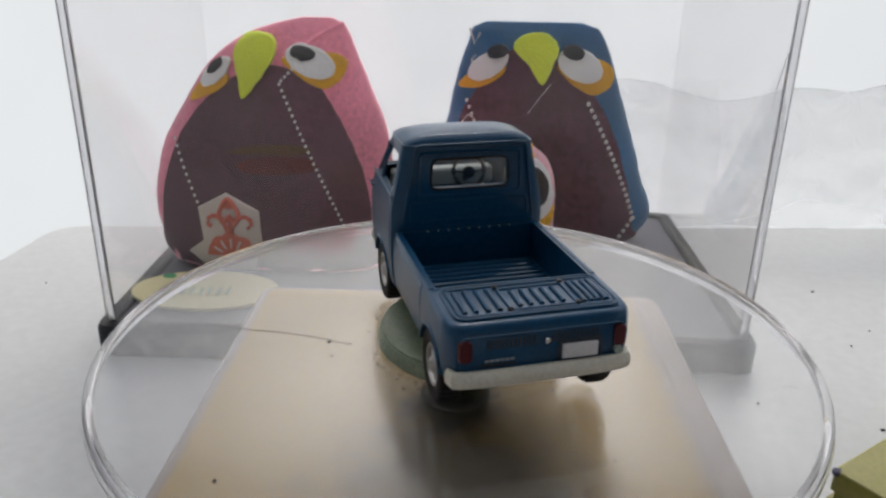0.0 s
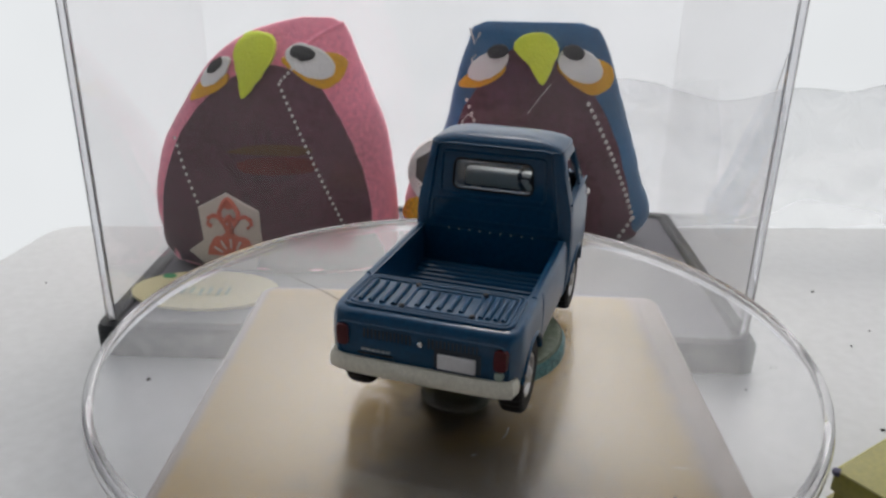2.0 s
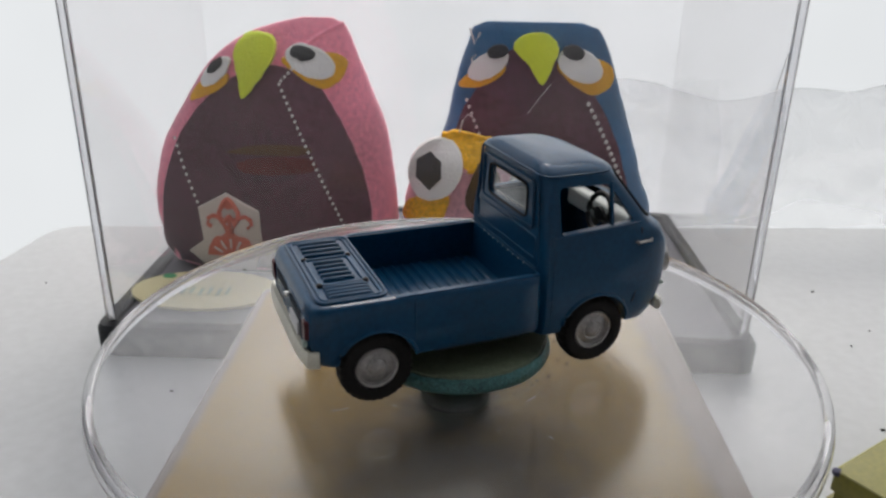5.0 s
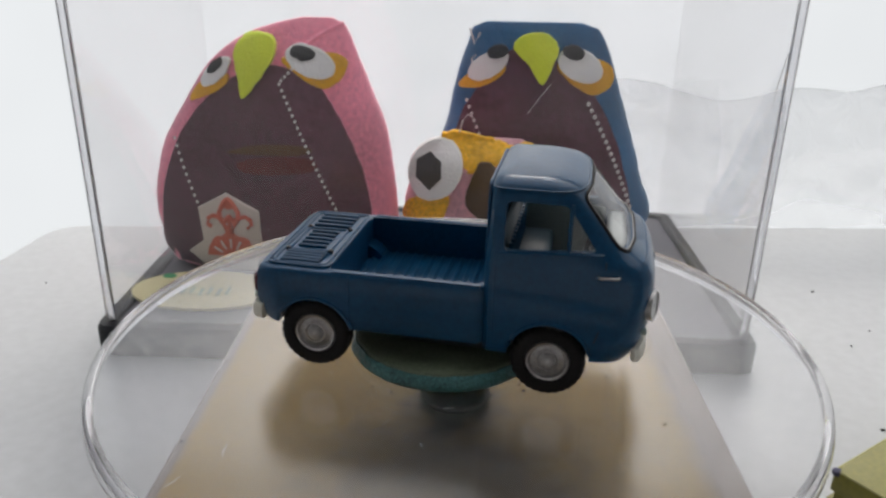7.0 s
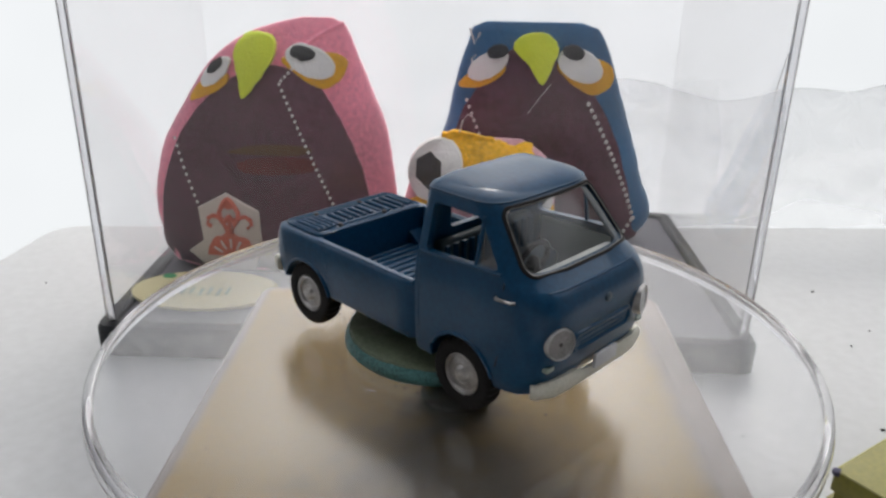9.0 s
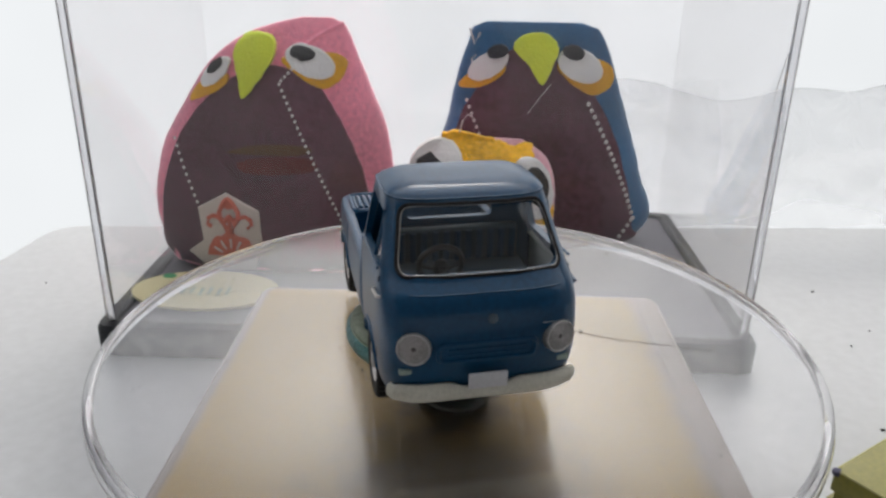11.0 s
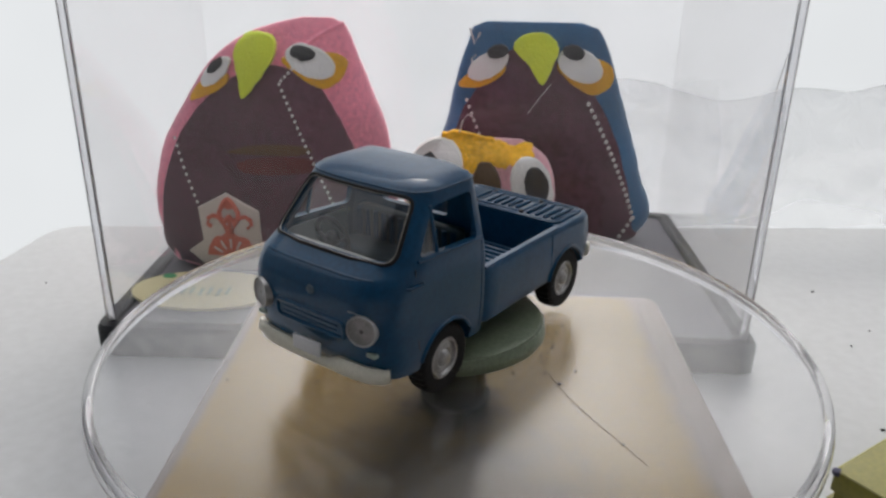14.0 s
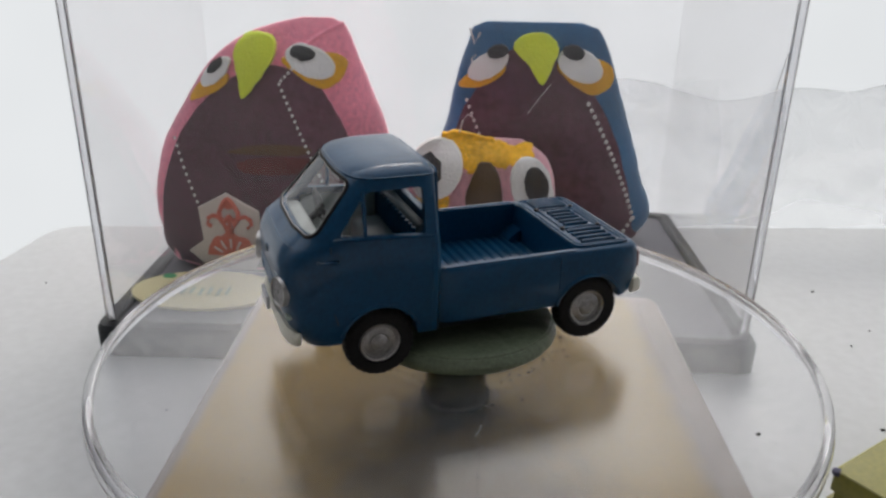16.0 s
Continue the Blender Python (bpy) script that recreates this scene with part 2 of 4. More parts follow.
# Smaller, darker patch round the foot of the stem.
round_patch(CREAM, (0.0, -0.002, 0.0305), 0.0062, (0.022, 0.018, 0.010), 0.003, 0.85)

# ---- mesh helpers; all lengths below in millimetres ----
MM = 0.001


def part(name, bm, material, parent=None, label="", smooth=35):
    """Links a bmesh, in millimetres, as one mesh object under its thing."""
    bmesh.ops.recalc_face_normals(bm, faces=bm.faces)
    me = bpy.data.meshes.new(name)
    for v in bm.verts:
        v.co *= MM
    bm.to_mesh(me)
    bm.free()
    me.materials.append(material)
    if smooth:
        me.shade_smooth()
        me.set_sharp_from_angle(angle=radians(smooth))
    ob = new(name, me)
    ob.parent = parent
    return tagged(ob, label)


def thing(name, label, category, at=(0, 0, 0), turn=0, group="", kind=""):
    ob = new(name)
    ob.empty_display_size = 0.01
    ob.matrix_basis = pose(at[0] * MM, at[1] * MM, at[2] * MM, 0, 0, turn)
    return tagged(ob, label, category, group, kind)


def merge(*bms):
    out = bmesh.new()
    for b in bms:
        me = bpy.data.meshes.new("t")
        b.to_mesh(me)
        b.free()
        out.from_mesh(me)
        bpy.data.meshes.remove(me)
    return out


def box(x0, x1, y0, y1, z0, z1, bevel=0.0, seg=2):
    bm = bmesh.new()
    bmesh.ops.create_cube(bm, size=1)
    for v in bm.verts:
        v.co = Vector(((x0 + x1) / 2 + v.co.x * (x1 - x0), (y0 + y1) / 2 + v.co.y * (y1 - y0), (z0 + z1) / 2 + v.co.z * (z1 - z0)))
    if bevel:
        bmesh.ops.bevel(bm, geom=bm.edges[:], offset=bevel, segments=seg, profile=0.5, affect="EDGES")
    return bm


def rings(loops, cap=True, closed=True):
    """A skin over a row of equal loops of points."""
    bm = bmesh.new()
    vs = [[bm.verts.new(p) for p in lp] for lp in loops]
    n = len(vs[0])
    for a, b in zip(vs, vs[1:]):
        for i in range(n if closed else n - 1):
            j = (i + 1) % n
            bm.faces.new((a[i], a[j], b[j], b[i]))
    if cap:
        bm.faces.new(vs[0][::-1])
        bm.faces.new(vs[-1])
    return bm


def lathe(profile, seg=48, axis="z", at=(0, 0, 0), arc=None):
    """A turned solid: profile rows (radius, height) along an axis."""
    loops = []
    for r, h in profile:
        lp = []
        for i in range(seg):
            a = 2 * math.pi * i / seg
            c, s = r * math.cos(a), r * math.sin(a)
            q = {"z": (c, s, h), "y": (c, h, s), "x": (h, c, s)}[axis]
            lp.append(Vector(q) + Vector(at))
        loops.append(lp)
    return rings(loops)


def prism(points, axis, a, b):
    """A polygon drawn out along an axis from a to b; points in the other two axes, in order."""
    def at(p, h):
        return {"x": (h, p[0], p[1]), "y": (p[0], h, p[1]), "z": (p[0], p[1], h)}[axis]
    return rings([[at(p, a) for p in points], [at(p, b) for p in points]])


def rounded(points, r, seg=5):
    """A polygon with rounded corners."""
    out = []
    n = len(points)
    for i in range(n):
        p, q, s = (Vector(points[(i + k) % n]) for k in (-1, 0, 1))
        a, b = q + (p - q).normalized() * r, q + (s - q).normalized() * r
        for k in range(seg + 1):
            t = k / seg
            out.append(tuple(a * (1 - t) ** 2 + q * 2 * t * (1 - t) + b * t * t))
    return out


def tube(path, r, closed=False, seg=8, flat=1.0):
    """A round bead along a path."""
    pts = [Vector(p) for p in path]
    n = len(pts)
    loops = []
    for i, p in enumerate(pts):
        if closed:
            d = pts[(i + 1) % n] - pts[i - 1]
        else:
            d = pts[min(i + 1, n - 1)] - pts[max(i - 1, 0)]
        d.normalize()
        ref = Vector((0, 0, 1)) if abs(d.z) < 0.9 else Vector((1, 0, 0))
        u = d.cross(ref).normalized()
        v = u.cross(d).normalized()
        loops.append([p + u * r * math.cos(2 * math.pi * k / seg) + v * r * flat * math.sin(2 * math.pi * k / seg) for k in range(seg)])
    if closed:
        return rings(loops + [loops[0]], cap=False)
    return rings(loops)


def carve(solid, *cutters):
    """The solid with the cutters taken out of it, as a bmesh."""
    def obj(b):
        bmesh.ops.recalc_face_normals(b, faces=b.faces)
        me = bpy.data.meshes.new("t")
        b.to_mesh(me)
        b.free()
        return new("t", me)
    o = obj(solid)
    cs = [obj(c) for c in cutters]
    for c in cs:
        md = o.modifiers.new("cut", "BOOLEAN")
        md.object, md.operation, md.solver = c, "DIFFERENCE", "EXACT"
    dg = bpy.context.evaluated_depsgraph_get()
    dg.update()
    me = bpy.data.meshes.new_from_object(o.evaluated_get(dg))
    out = bmesh.new()
    out.from_mesh(me)
    for x in (o, *cs):
        d = x.data
        bpy.data.objects.remove(x)
        bpy.data.meshes.remove(d)
    bpy.data.meshes.remove(me)
    return out


def knots(t, xs, ys):
    """A smooth curve through knots."""
    i = max(0, min(len(xs) - 2, sum(1 for x in xs[1:-1] if x <= t)))
    u = (t - xs[i]) / (xs[i + 1] - xs[i])

    def slope(k):
        a, b = max(k - 1, 0), min(k + 1, len(xs) - 1)
        return (ys[b] - ys[a]) / (xs[b] - xs[a])
    h = xs[i + 1] - xs[i]
    return ((2 * u**3 - 3 * u**2 + 1) * ys[i] + (u**3 - 2 * u**2 + u) * h * slope(i)
            + (-2 * u**3 + 3 * u**2) * ys[i + 1] + (u**3 - u**2) * h * slope(i + 1))


# ---- the place ----
def room():
    """Walls round the table, mostly unseen and added to shape the light, with a wide frosted window behind it."""
    # Floor and south wall are out of view, added to shape reflections and fill.
    tagged(part("floor", box(-1500, 1500, -1500, 620, -770, -750), FLOORING, None, smooth=0), "unseen dark grey floor added below the table", "floor", kind="structure")
    tagged(part("wall_south", box(-1500, 1500, -1540, -1500, -750, 900), BACK_WALL, None, smooth=0), "unseen grey wall added behind the camera", "wall", kind="structure")
    tagged(part("wall_east", box(1500, 1540, -1500, 620, -750, 900), WALL, None, smooth=0), "plain painted wall of the room", "wall", kind="structure")
    tagged(part("wall_west", box(-1540, -1500, -1500, 620, -750, 900), WALL, None, smooth=0), "plain painted wall of the room", "wall", kind="structure")
    wall = carve(box(-1500, 1500, 620, 660, -750, 900), box(-900, 900, 600, 700, -420, 580))
    tagged(part("wall_north", wall, WALL, None, smooth=0), "painted wall with a wide window opening", "wall", kind="structure")
    # Out-of-view ceiling added to cut sky light and deepen shadows.
    tagged(part("ceiling", box(-1540, 1540, -1540, -240, 900, 930), WALL, None, smooth=0), "unseen ceiling added to block sky light over the camera side", "ceiling", kind="structure")
    w = thing("window_1", "wide frosted window bright with overcast daylight", "window", (0, 640, -420), kind="structure")
    pane = part("pane", box(-880, 880, -4, 4, 20, 980), FROST, w, "white frosted pane, brightly daylit", smooth=0)
    pane.visible_shadow = False
    part("window_frame", merge(box(-900, 900, -15, 15, 0, 20), box(-900, 900, -15, 15, 980, 1000), box(-900, -880, -15, 15, 20, 980), box(880, 900, -15, 15, 20, 980)), WALL, w, smooth=0)


def table():
    t = thing("table", "white laminate table top with a rounded corner", "table", (0, 147, -20), 3.75, kind="")
    pts = rounded([(-127.5, 0), (620, 0), (620, -222), (-165, -222)], 9, 8)
    bm = rings([[(x, y, -1) for x, y in pts], [(x, y, 18.5) for x, y in pts], [(x * 0.9985, y * 0.9985 - 0.4, 20) for x, y in pts]])
    part("tabletop", bm, WHITE_TOP, t, "white laminate board")
    for x, y in ((-80, -40), (580, -40), (-80, -185), (580, -185)):
        part("leg", box(x - 18, x + 18, y - 18, y + 18, -730, -1, 2), WALL, t)


def scatter():
    """Dark crumbs lying on the white table."""
    rnd = random.Random(4)
    spots = [(100, 60), (93, 74), (101, 82), (110, 66), (118, 100), (84, 40), (-104, 60), (-92, 20), (-110, 96), (120, 40), (96, 104)]
    bms = []
    for x, y in spots:
        b = bmesh.new()
        bmesh.ops.create_icosphere(b, subdivisions=1, radius=1)
        r = rnd.uniform(0.18, 0.5)
        for v in b.verts:
            v.co = Vector((x + v.co.x * r * rnd.uniform(0.8, 1.8), y + v.co.y * r * rnd.uniform(0.7, 1.3), 0.15 + v.co.z * 0.16))
        bms.append(b)
    tagged(part("crumbs", merge(*bms), DUST), "small dark crumbs scattered on the white table", "dust", kind="stuff")


# ---- turntable ----
def turntable():
    t = thing("turntable", "small square cream plastic turntable base under the clear dish", "turntable")
    out = rounded([(-34.7, -34.7), (34.7, -34.7), (34.7, 34.7), (-34.7, 34.7)], 2.5)
    low = [(x * 1.04, y * 1.04, 0) for x, y in out]
    part("body", rings([low, [(x * 1.005, y * 1.005, 28.6) for x, y in out], [(x, y, 29.6) for x, y in out], [(x * 0.985, y * 0.985, 30.1) for x, y in out]]), MAUVE, t, "greyish plastic housing")
    inn = rounded([(-33.2, -33.4), (31.0, -33.4), (31.0, 33.3), (-33.2, 33.3)], 3)
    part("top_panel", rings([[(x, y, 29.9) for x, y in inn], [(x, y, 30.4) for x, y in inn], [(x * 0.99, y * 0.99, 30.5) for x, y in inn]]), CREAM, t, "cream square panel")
    part("socket", lathe([(3.0, 30.4), (3.0, 30.62), (2.9, 30.75), (0.01, 30.75)], 40), SMOKE, t, "dark socket ring in the middle")


def dish():
    """A shallow clear lid, turning on a clear stem, with dust and a fibre on it."""
    d = thing("clear_dish", "round clear plastic dish lid, dusty and finely scratched", "dish", (0, 0, 30.9))
    z = 9.15
    part("plate", lathe([(0.01, z - 1), (44.45, z - 1), (44.45, z), (0.01, z)], 128), ACRYLIC, d, "flat clear top")
    prof = [(44.47, z - 1.0), (44.47, z), (44.75, z + 0.12), (45.15, z + 0.08), (45.55, z - 0.35), (45.75, z - 1.1), (45.75, z - 2.0), (45.6, z - 2.3), (45.2, z - 2.3), (45.0, z - 2.0), (44.85, z - 1.3)]
    part("rim", rings([[(r * math.cos(2 * math.pi * i / 128), r * math.sin(2 * math.pi * i / 128), h) for i in range(128)] for r, h in prof + prof[:1]], cap=False), ACRYLIC_RIM, d, "rounded clear rim")
    part("stem", rings([[(r * math.cos(2 * math.pi * i / 40), r * math.sin(2 * math.pi * i / 40), h) for i in range(40)] for r, h in ((3.0, 0.05), (4.7, 0.05), (4.7, 0.7), (4.1, 1.2), (4.0, z - 2.0), (4.9, z - 1.3), (4.9, z - 1.04), (2.9, z - 1.04), (2.9, 4.0), (3.0, 0.05))], cap=False), STEM_CLEAR, d, "clear cylindrical stem")
    # Two bright metal rings added in place of glints on the clear stem.
    part("glint_ring", tube([(4.3 * math.cos(2 * math.pi * i / 48), 4.3 * math.sin(2 * math.pi * i / 48), 0.25) for i in range(48)], 0.11, True), CHROME, d, "chrome ring standing in for the glint on the stem foot")
    part("glint_collar", tube([(4.75 * math.cos(2 * math.pi * i / 48), 4.75 * math.sin(2 * math.pi * i / 48), z - 1.75) for i in range(48)], 0.26, True), SILVER, d, "silver ring standing in for glints under the plate")
    part("pin", lathe([(2.88, 0), (2.88, z - 1.1)], 24), CHASSIS, d, "dark inner pin")
    rnd = random.Random(9)
    bms = []
    spots = [(2.1, 16.6, 0.28), (-22.8, 30.9, 0.25), (-1.6, 16.7, 0.2)]
    for _ in range(70):
        a, r = rnd.uniform(0, 6.283), 42 * math.sqrt(rnd.random())
        spots.append((r * math.cos(a), r * math.sin(a), rnd.choice((0.05, 0.06, 0.08, 0.11, 0.16))))
    for _ in range(150):
        a, r = rnd.uniform(0, 6.283), 12.9 + abs(rnd.gauss(0, 1.0))
        if 1.2 < a < 2.9 or rnd.random() < 0.25:
            spots.append((-1.1 + r * math.cos(a), -1.7 + r * math.sin(a), rnd.uniform(0.06, 0.19)))
    for x, y, r in spots:
        b = bmesh.new()
        bmesh.ops.create_icosphere(b, subdivisions=1, radius=1)
        e = rnd.uniform(0.8, 1.7)
        for v in b.verts:
            v.co = Vector((x + v.co.x * r * e, y + v.co.y * r, z + 0.05 + v.co.z * r * 0.5))
        bms.append(b)
    tagged(part("dust", merge(*bms), DUST, d, "dark specks of dust"), kind="stuff")
    marks = []
    for _ in range(26):
        a, r, turn = rnd.uniform(0, 6.283), rnd.uniform(15, 42), rnd.uniform(0, 6.283)
        x, y, h = r * math.cos(a), r * math.sin(a), rnd.uniform(0.5, 2.2)
        marks.append(tube([(x + u * h * math.cos(turn + 0.3 * u), y + u * h * math.sin(turn + 0.3 * u), z + 0.03) for u in (-0.5, 0, 0.5)], rnd.uniform(0.03, 0.06), seg=5, flat=0.4))
    tagged(part("scratches", merge(*marks), SCUFF, d, "short pale and grey scuff marks"), kind="stuff")
    path = [(FIBRE[0][0] * (1 - u) + FIBRE[1][0] * u + 1.2 * math.sin(3.1 * u), FIBRE[0][1] * (1 - u) + FIBRE[1][1] * u + 0.9 * math.sin(5 * u), z + 0.08) for u in (i / 16 for i in range(17))]
    part("fibre", tube(path, 0.035), HAIR, d, "thin dark fibre")
    return d


def putty():
    p = thing("putty_disc", "round grey-green putty pad with a turquoise edge on the dish", "putty", (0, 0, 40.05))
    
    def lump(r, h, k):
        return [(-1.1 + 0.95 * r * (1 + 0.022 * math.sin(3 * a + k) + 0.012 * math.sin(7 * a + 2 * k) + 0.008 * math.sin(19 * a + 3 * k)) * math.cos(a), -1.7 + 0.95 * r * (1 + 0.02 * math.sin(3 * a + k) + 0.012 * math.sin(5 * a)) * math.sin(a), h + (0.05 * math.sin(9 * a + k) + 0.05 * math.sin(23 * a) if h > 0.2 else 0)) for a in (2 * math.pi * i / 72 for i in range(72))]
    core = [lump(12.85, 0.06, 0), lump(13.1, 0.5, 0.4), lump(13.0, 1.4, 0.2), lump(12.65, 1.93, 0.1)]
    part("edge", rings(core), PUTTY, p, "grey-green putty edge")
    skin = [lump(12.9, 0.05, 0), lump(13.22, 0.5, 0.4), lump(13.12, 1.4, 0.2), lump(12.7, 1.97, 0.1)]
    part("smear", rings([[q for q in lp[40:72] + lp[:3]] for lp in skin], cap=False, closed=False), PUTTY_EDGE, p, "turquoise putty smeared along the edge")
    part("top", rings([lump(12.5, 1.9, 0.1), lump(12.4, 2.2, 0.1), lump(11.8, 2.4, 0.1), lump(6, 2.45, 0.1)]), PUTTY, p, "grey-green putty surface")
    return p


# ---- toy pickup; x forwards, y to its left, z as height over the table ----
TRUCK_Z, SIDE = 42.45, -2.7
CZ = (45.5, 46.6, 48, 50, 53, 55.3, 56.8, 58.0, 60, 62, 63.4, 64.3, 64.8, 65.2, 65.6, 65.95)
CF = (21.2, 22.1, 22.8, 23.25, 23.5, 23.4, 22.7, 21.1, 19.35, 17.6, 16.3, 15.5, 15.0, 14.2, 12.6, 9.8)
CR = (4.9, 4.9, 4.9, 4.9, 4.9, 4.9, 4.95, 5.0, 5.05, 5.1, 5.15, 5.15, 5.25, 5.5, 6.1, 7.2)
CW = (9.9, 10.15, 10.3, 10.4, 10.4, 10.35, 10.25, 10.05, 9.6, 9.15, 8.85, 8.65, 8.35, 7.7, 6.3, 4.0)


def cab_at(z):
    z = max(CZ[0], min(CZ[-1], z))
    return tuple(float(np.interp(z, CZ, v)) for v in (CF, CR, CW))


def nose_power(z):
    return float(np.interp(z, (46, 54, 58, 66), (6.5, 6.0, 4.4, 4.2)))


def cab_loop(z, inset=0.0, seg=72):
    xf, xr, w = cab_at(z)
    xf, xr, w = xf - inset, xr + inset, w - inset
    xc = xr + (xf - xr) * 0.42
    out = []
    for i in range(seg):
        a = 2 * math.pi * (i + 0.5) / seg
        c, s = math.cos(a), math.sin(a)
        n = nose_power(z) if c > 0 else float(np.interp(z, (55, 58, 64), (26, 14, 9)))
        r = (abs(c) ** n + abs(s) ** n) ** (-1 / n)
        out.append((xc + r * c * ((xf - xc) if c > 0 else (xc - xr)), r * s * w, z))
    return out


def cab_front(y, z, out=0.0):
    """Where the cab's front lies at a height, across its width."""
    xf, xr, w = cab_at(z)
    xc = xr + (xf - xr) * 0.42
    k = min(0.995, abs(y) / w)
    n = nose_power(z)
    return xc + (xf - xc) * (1 - k**n) ** (1 / n) + out


def cab_side(z):
    return cab_at(z)[2]


def shift(bm, dx=0, dy=SIDE, dz=-TRUCK_Z):
    bmesh.ops.translate(bm, verts=bm.verts, vec=(dx, dy, dz))
    return bm


def bed_loop(z, w, xr, n=15.0, seg=72):
    out = []
    xf = 5.4
    xc = (xf + xr) / 2
    for i in range(seg):
        a = 2 * math.pi * (i + 0.5) / seg
        c, s = math.cos(a), math.sin(a)
        m = n if c < 0 else 40
        r = (abs(c) ** m + abs(s) ** m) ** (-1 / m)
        out.append((xc + r * c * (xf - xc), r * s * w, z))
    return out


def arches(r=4.6):
    cut = []
    for x in (-14.86, 12.44):
        for s in (-1, 1):
            a, b = sorted((s * 6.4, s * 14))
            cut.append(lathe([(r, a), (r, b)], 48, "y", (x, 0, 45.2)))
    return cut


def toy_truck():
    t = thing("toy_pickup_truck", "dark blue die-cast toy pickup truck with cream bumpers on putty", "toy truck", (0, 0, TRUCK_Z))

    def add(name, bm, m, parent=t, label="", smooth=35):
        return part(name, shift(bm), m, parent, label, smooth)

    # cab shell, hollow, with its window openings
    zs = [CZ[0] + (CZ[-1] - CZ[0]) * i / 40 for i in range(39)] + [65.5, 65.65, 65.8, 65.95]
    zs = sorted(set(zs))
    shell = rings([cab_loop(z) for z in zs])
    hollow = rings([cab_loop(z, 0.75) for z in [48.5 + i * 1.18 for i in range(15)]])
    side_win = prism(rounded([(7.0, 57.9), (16.9, 58.5), (13.5, 63.1), (7.0, 63.2)], 0.7), "y", -14, 14)
    rear_win = prism(rounded([(-5.1, 58.9), (5.1, 58.9), (4.9, 62.6), (-4.9, 62.6)], 0.9), "x", 3, 8)
    front_win = prism(rounded([(-8.5, 58.3), (8.5, 58.3), (7.35, 64.0), (-7.35, 64.0)], 1.1), "x", 13.2, 26)
    cab = add("cab", carve(shell, hollow, side_win, rear_win, front_win, *arches()), PAINT, t, "dark blue cab with a rounded roof", 40)

    # windscreen, its trim, quarter panes, rear pane
    def sheet(poly, out):
        zz = [p[1] for p in poly]
        loops = []
        for i in range(13):
            z = min(zz) + (max(zz) - min(zz)) * i / 12
            half = np.interp(z, (58.2, 64.2), (8.6, 7.45))
            loops.append([(cab_front(y, z, out), y, z) for y in (half * (k / 8 - 1) for k in range(17))])
        bm = rings(loops, cap=False, closed=False)
        return bm
    add("windscreen", sheet([(-8.9, 58.2), (7.7, 64.1)], -0.35), CAR_GLASS, cab, "clear curved windscreen")
    edge = rounded([(-8.4, 58.4), (8.4, 58.4), (7.25, 63.9), (-7.25, 63.9)], 1.1, 8)
    full = []
    for i, q in enumerate(edge):
        p0 = edge[i - 1]
        for k in range(4):
            u = (k + 1) / 4
            y, z = p0[0] + (q[0] - p0[0]) * u, p0[1] + (q[1] - p0[1]) * u
            full.append((cab_front(y, z, 0.02), y, z))
    add("windscreen_trim", tube(full, 0.06, True), SILVER, cab, "thin silver trim round the windscreen")
    seal = [(x + 0.02, y * 1.026, 61.2 + (z - 61.2) * 1.05) for x, y, z in full]
    add("windscreen_seal", tube([(cab_front(y, z, 0.0), y, z) for x, y, z in seal], 0.20, True), RUBBER, cab, "black rubber seal")
    for s in (-1, 1):
        q = [(14.1, 58.3), (16.7, 58.5), (13.9, 62.9)]
        a = [(x, s * (cab_side(z) - 0.30), z) for x, z in q]
        b = [(x, s * (cab_side(z) - 0.42), z) for x, z in q]
        add("quarter_pane", rings([a, b]), CAR_GLASS, cab, "clear quarter window")
        add("window_bar", tube([(13.9, s * (cab_side(z) - 0.3), z) for z in (57.8, 60, 62, 63.2)], 0.24), PAINT, cab)
        add("window_ledge", tube([(x, s * (cab_side(57.8) + 0.02), 57.75 + (x - 7) * 0.06) for x in (6.2, 9, 12, 15, 17.6)], 0.16), PAINT, cab)
        seam = [(17.9, 57.6), (18.0, 54), (17.9, 50), (17.4, 48.2)]
        add("door_seam", tube([(x, s * (cab_side(z) * (1 - 0.012 * (x > 17.5))), z) for x, z in seam], 0.09), DARK_SHADE, cab)
        add("rear_seam", tube([(6.2, s * (cab_side(z) + 0.0), z) for z in (46.5, 50, 54, 57.4)], 0.06), PAINT, cab)
        hx = cab_side(56)
        # Left handle gets body colour in place of chrome that catches no light.
        add("door_handle", tube([(17.2, s * (hx - 0.05), 55.95), (17.35, s * (hx + 0.28), 55.98), (19.2, s * (hx + 0.12), 56.0), (19.4, s * (hx - 0.25), 56.0)], 0.16), SILVER if s < 0 else PAINT, cab, "chrome door handle" if s < 0 else "")
        add("wheel_lip", tube([(12.44 + 4.72 * math.cos(a), s * (cab_side(45.2 + 4.72 * math.sin(a)) + 0.02), 45.2 + 4.72 * math.sin(a)) for a in (math.pi * (0.09 + 0.82 * i / 20) for i in range(21))], 0.24), PAINT, cab)
    add("roof_gutter", tube(cab_loop(64.45, -0.02), 0.13, True), PAINT, cab)
    add("rear_pane", box(5.25, 5.4, -5.05, 5.05, 58.95, 62.55), CAR_GLASS, cab, "clear rear window", 0)
    rb = rounded([(-5.25, 58.75), (5.25, 58.75), (5.05, 62.75), (-5.05, 62.75)], 1.0)
    add("rear_window_seal", tube([(4.98, y, z) for y, z in rb], 0.13, True), RUBBER, cab, "black rubber window seal")
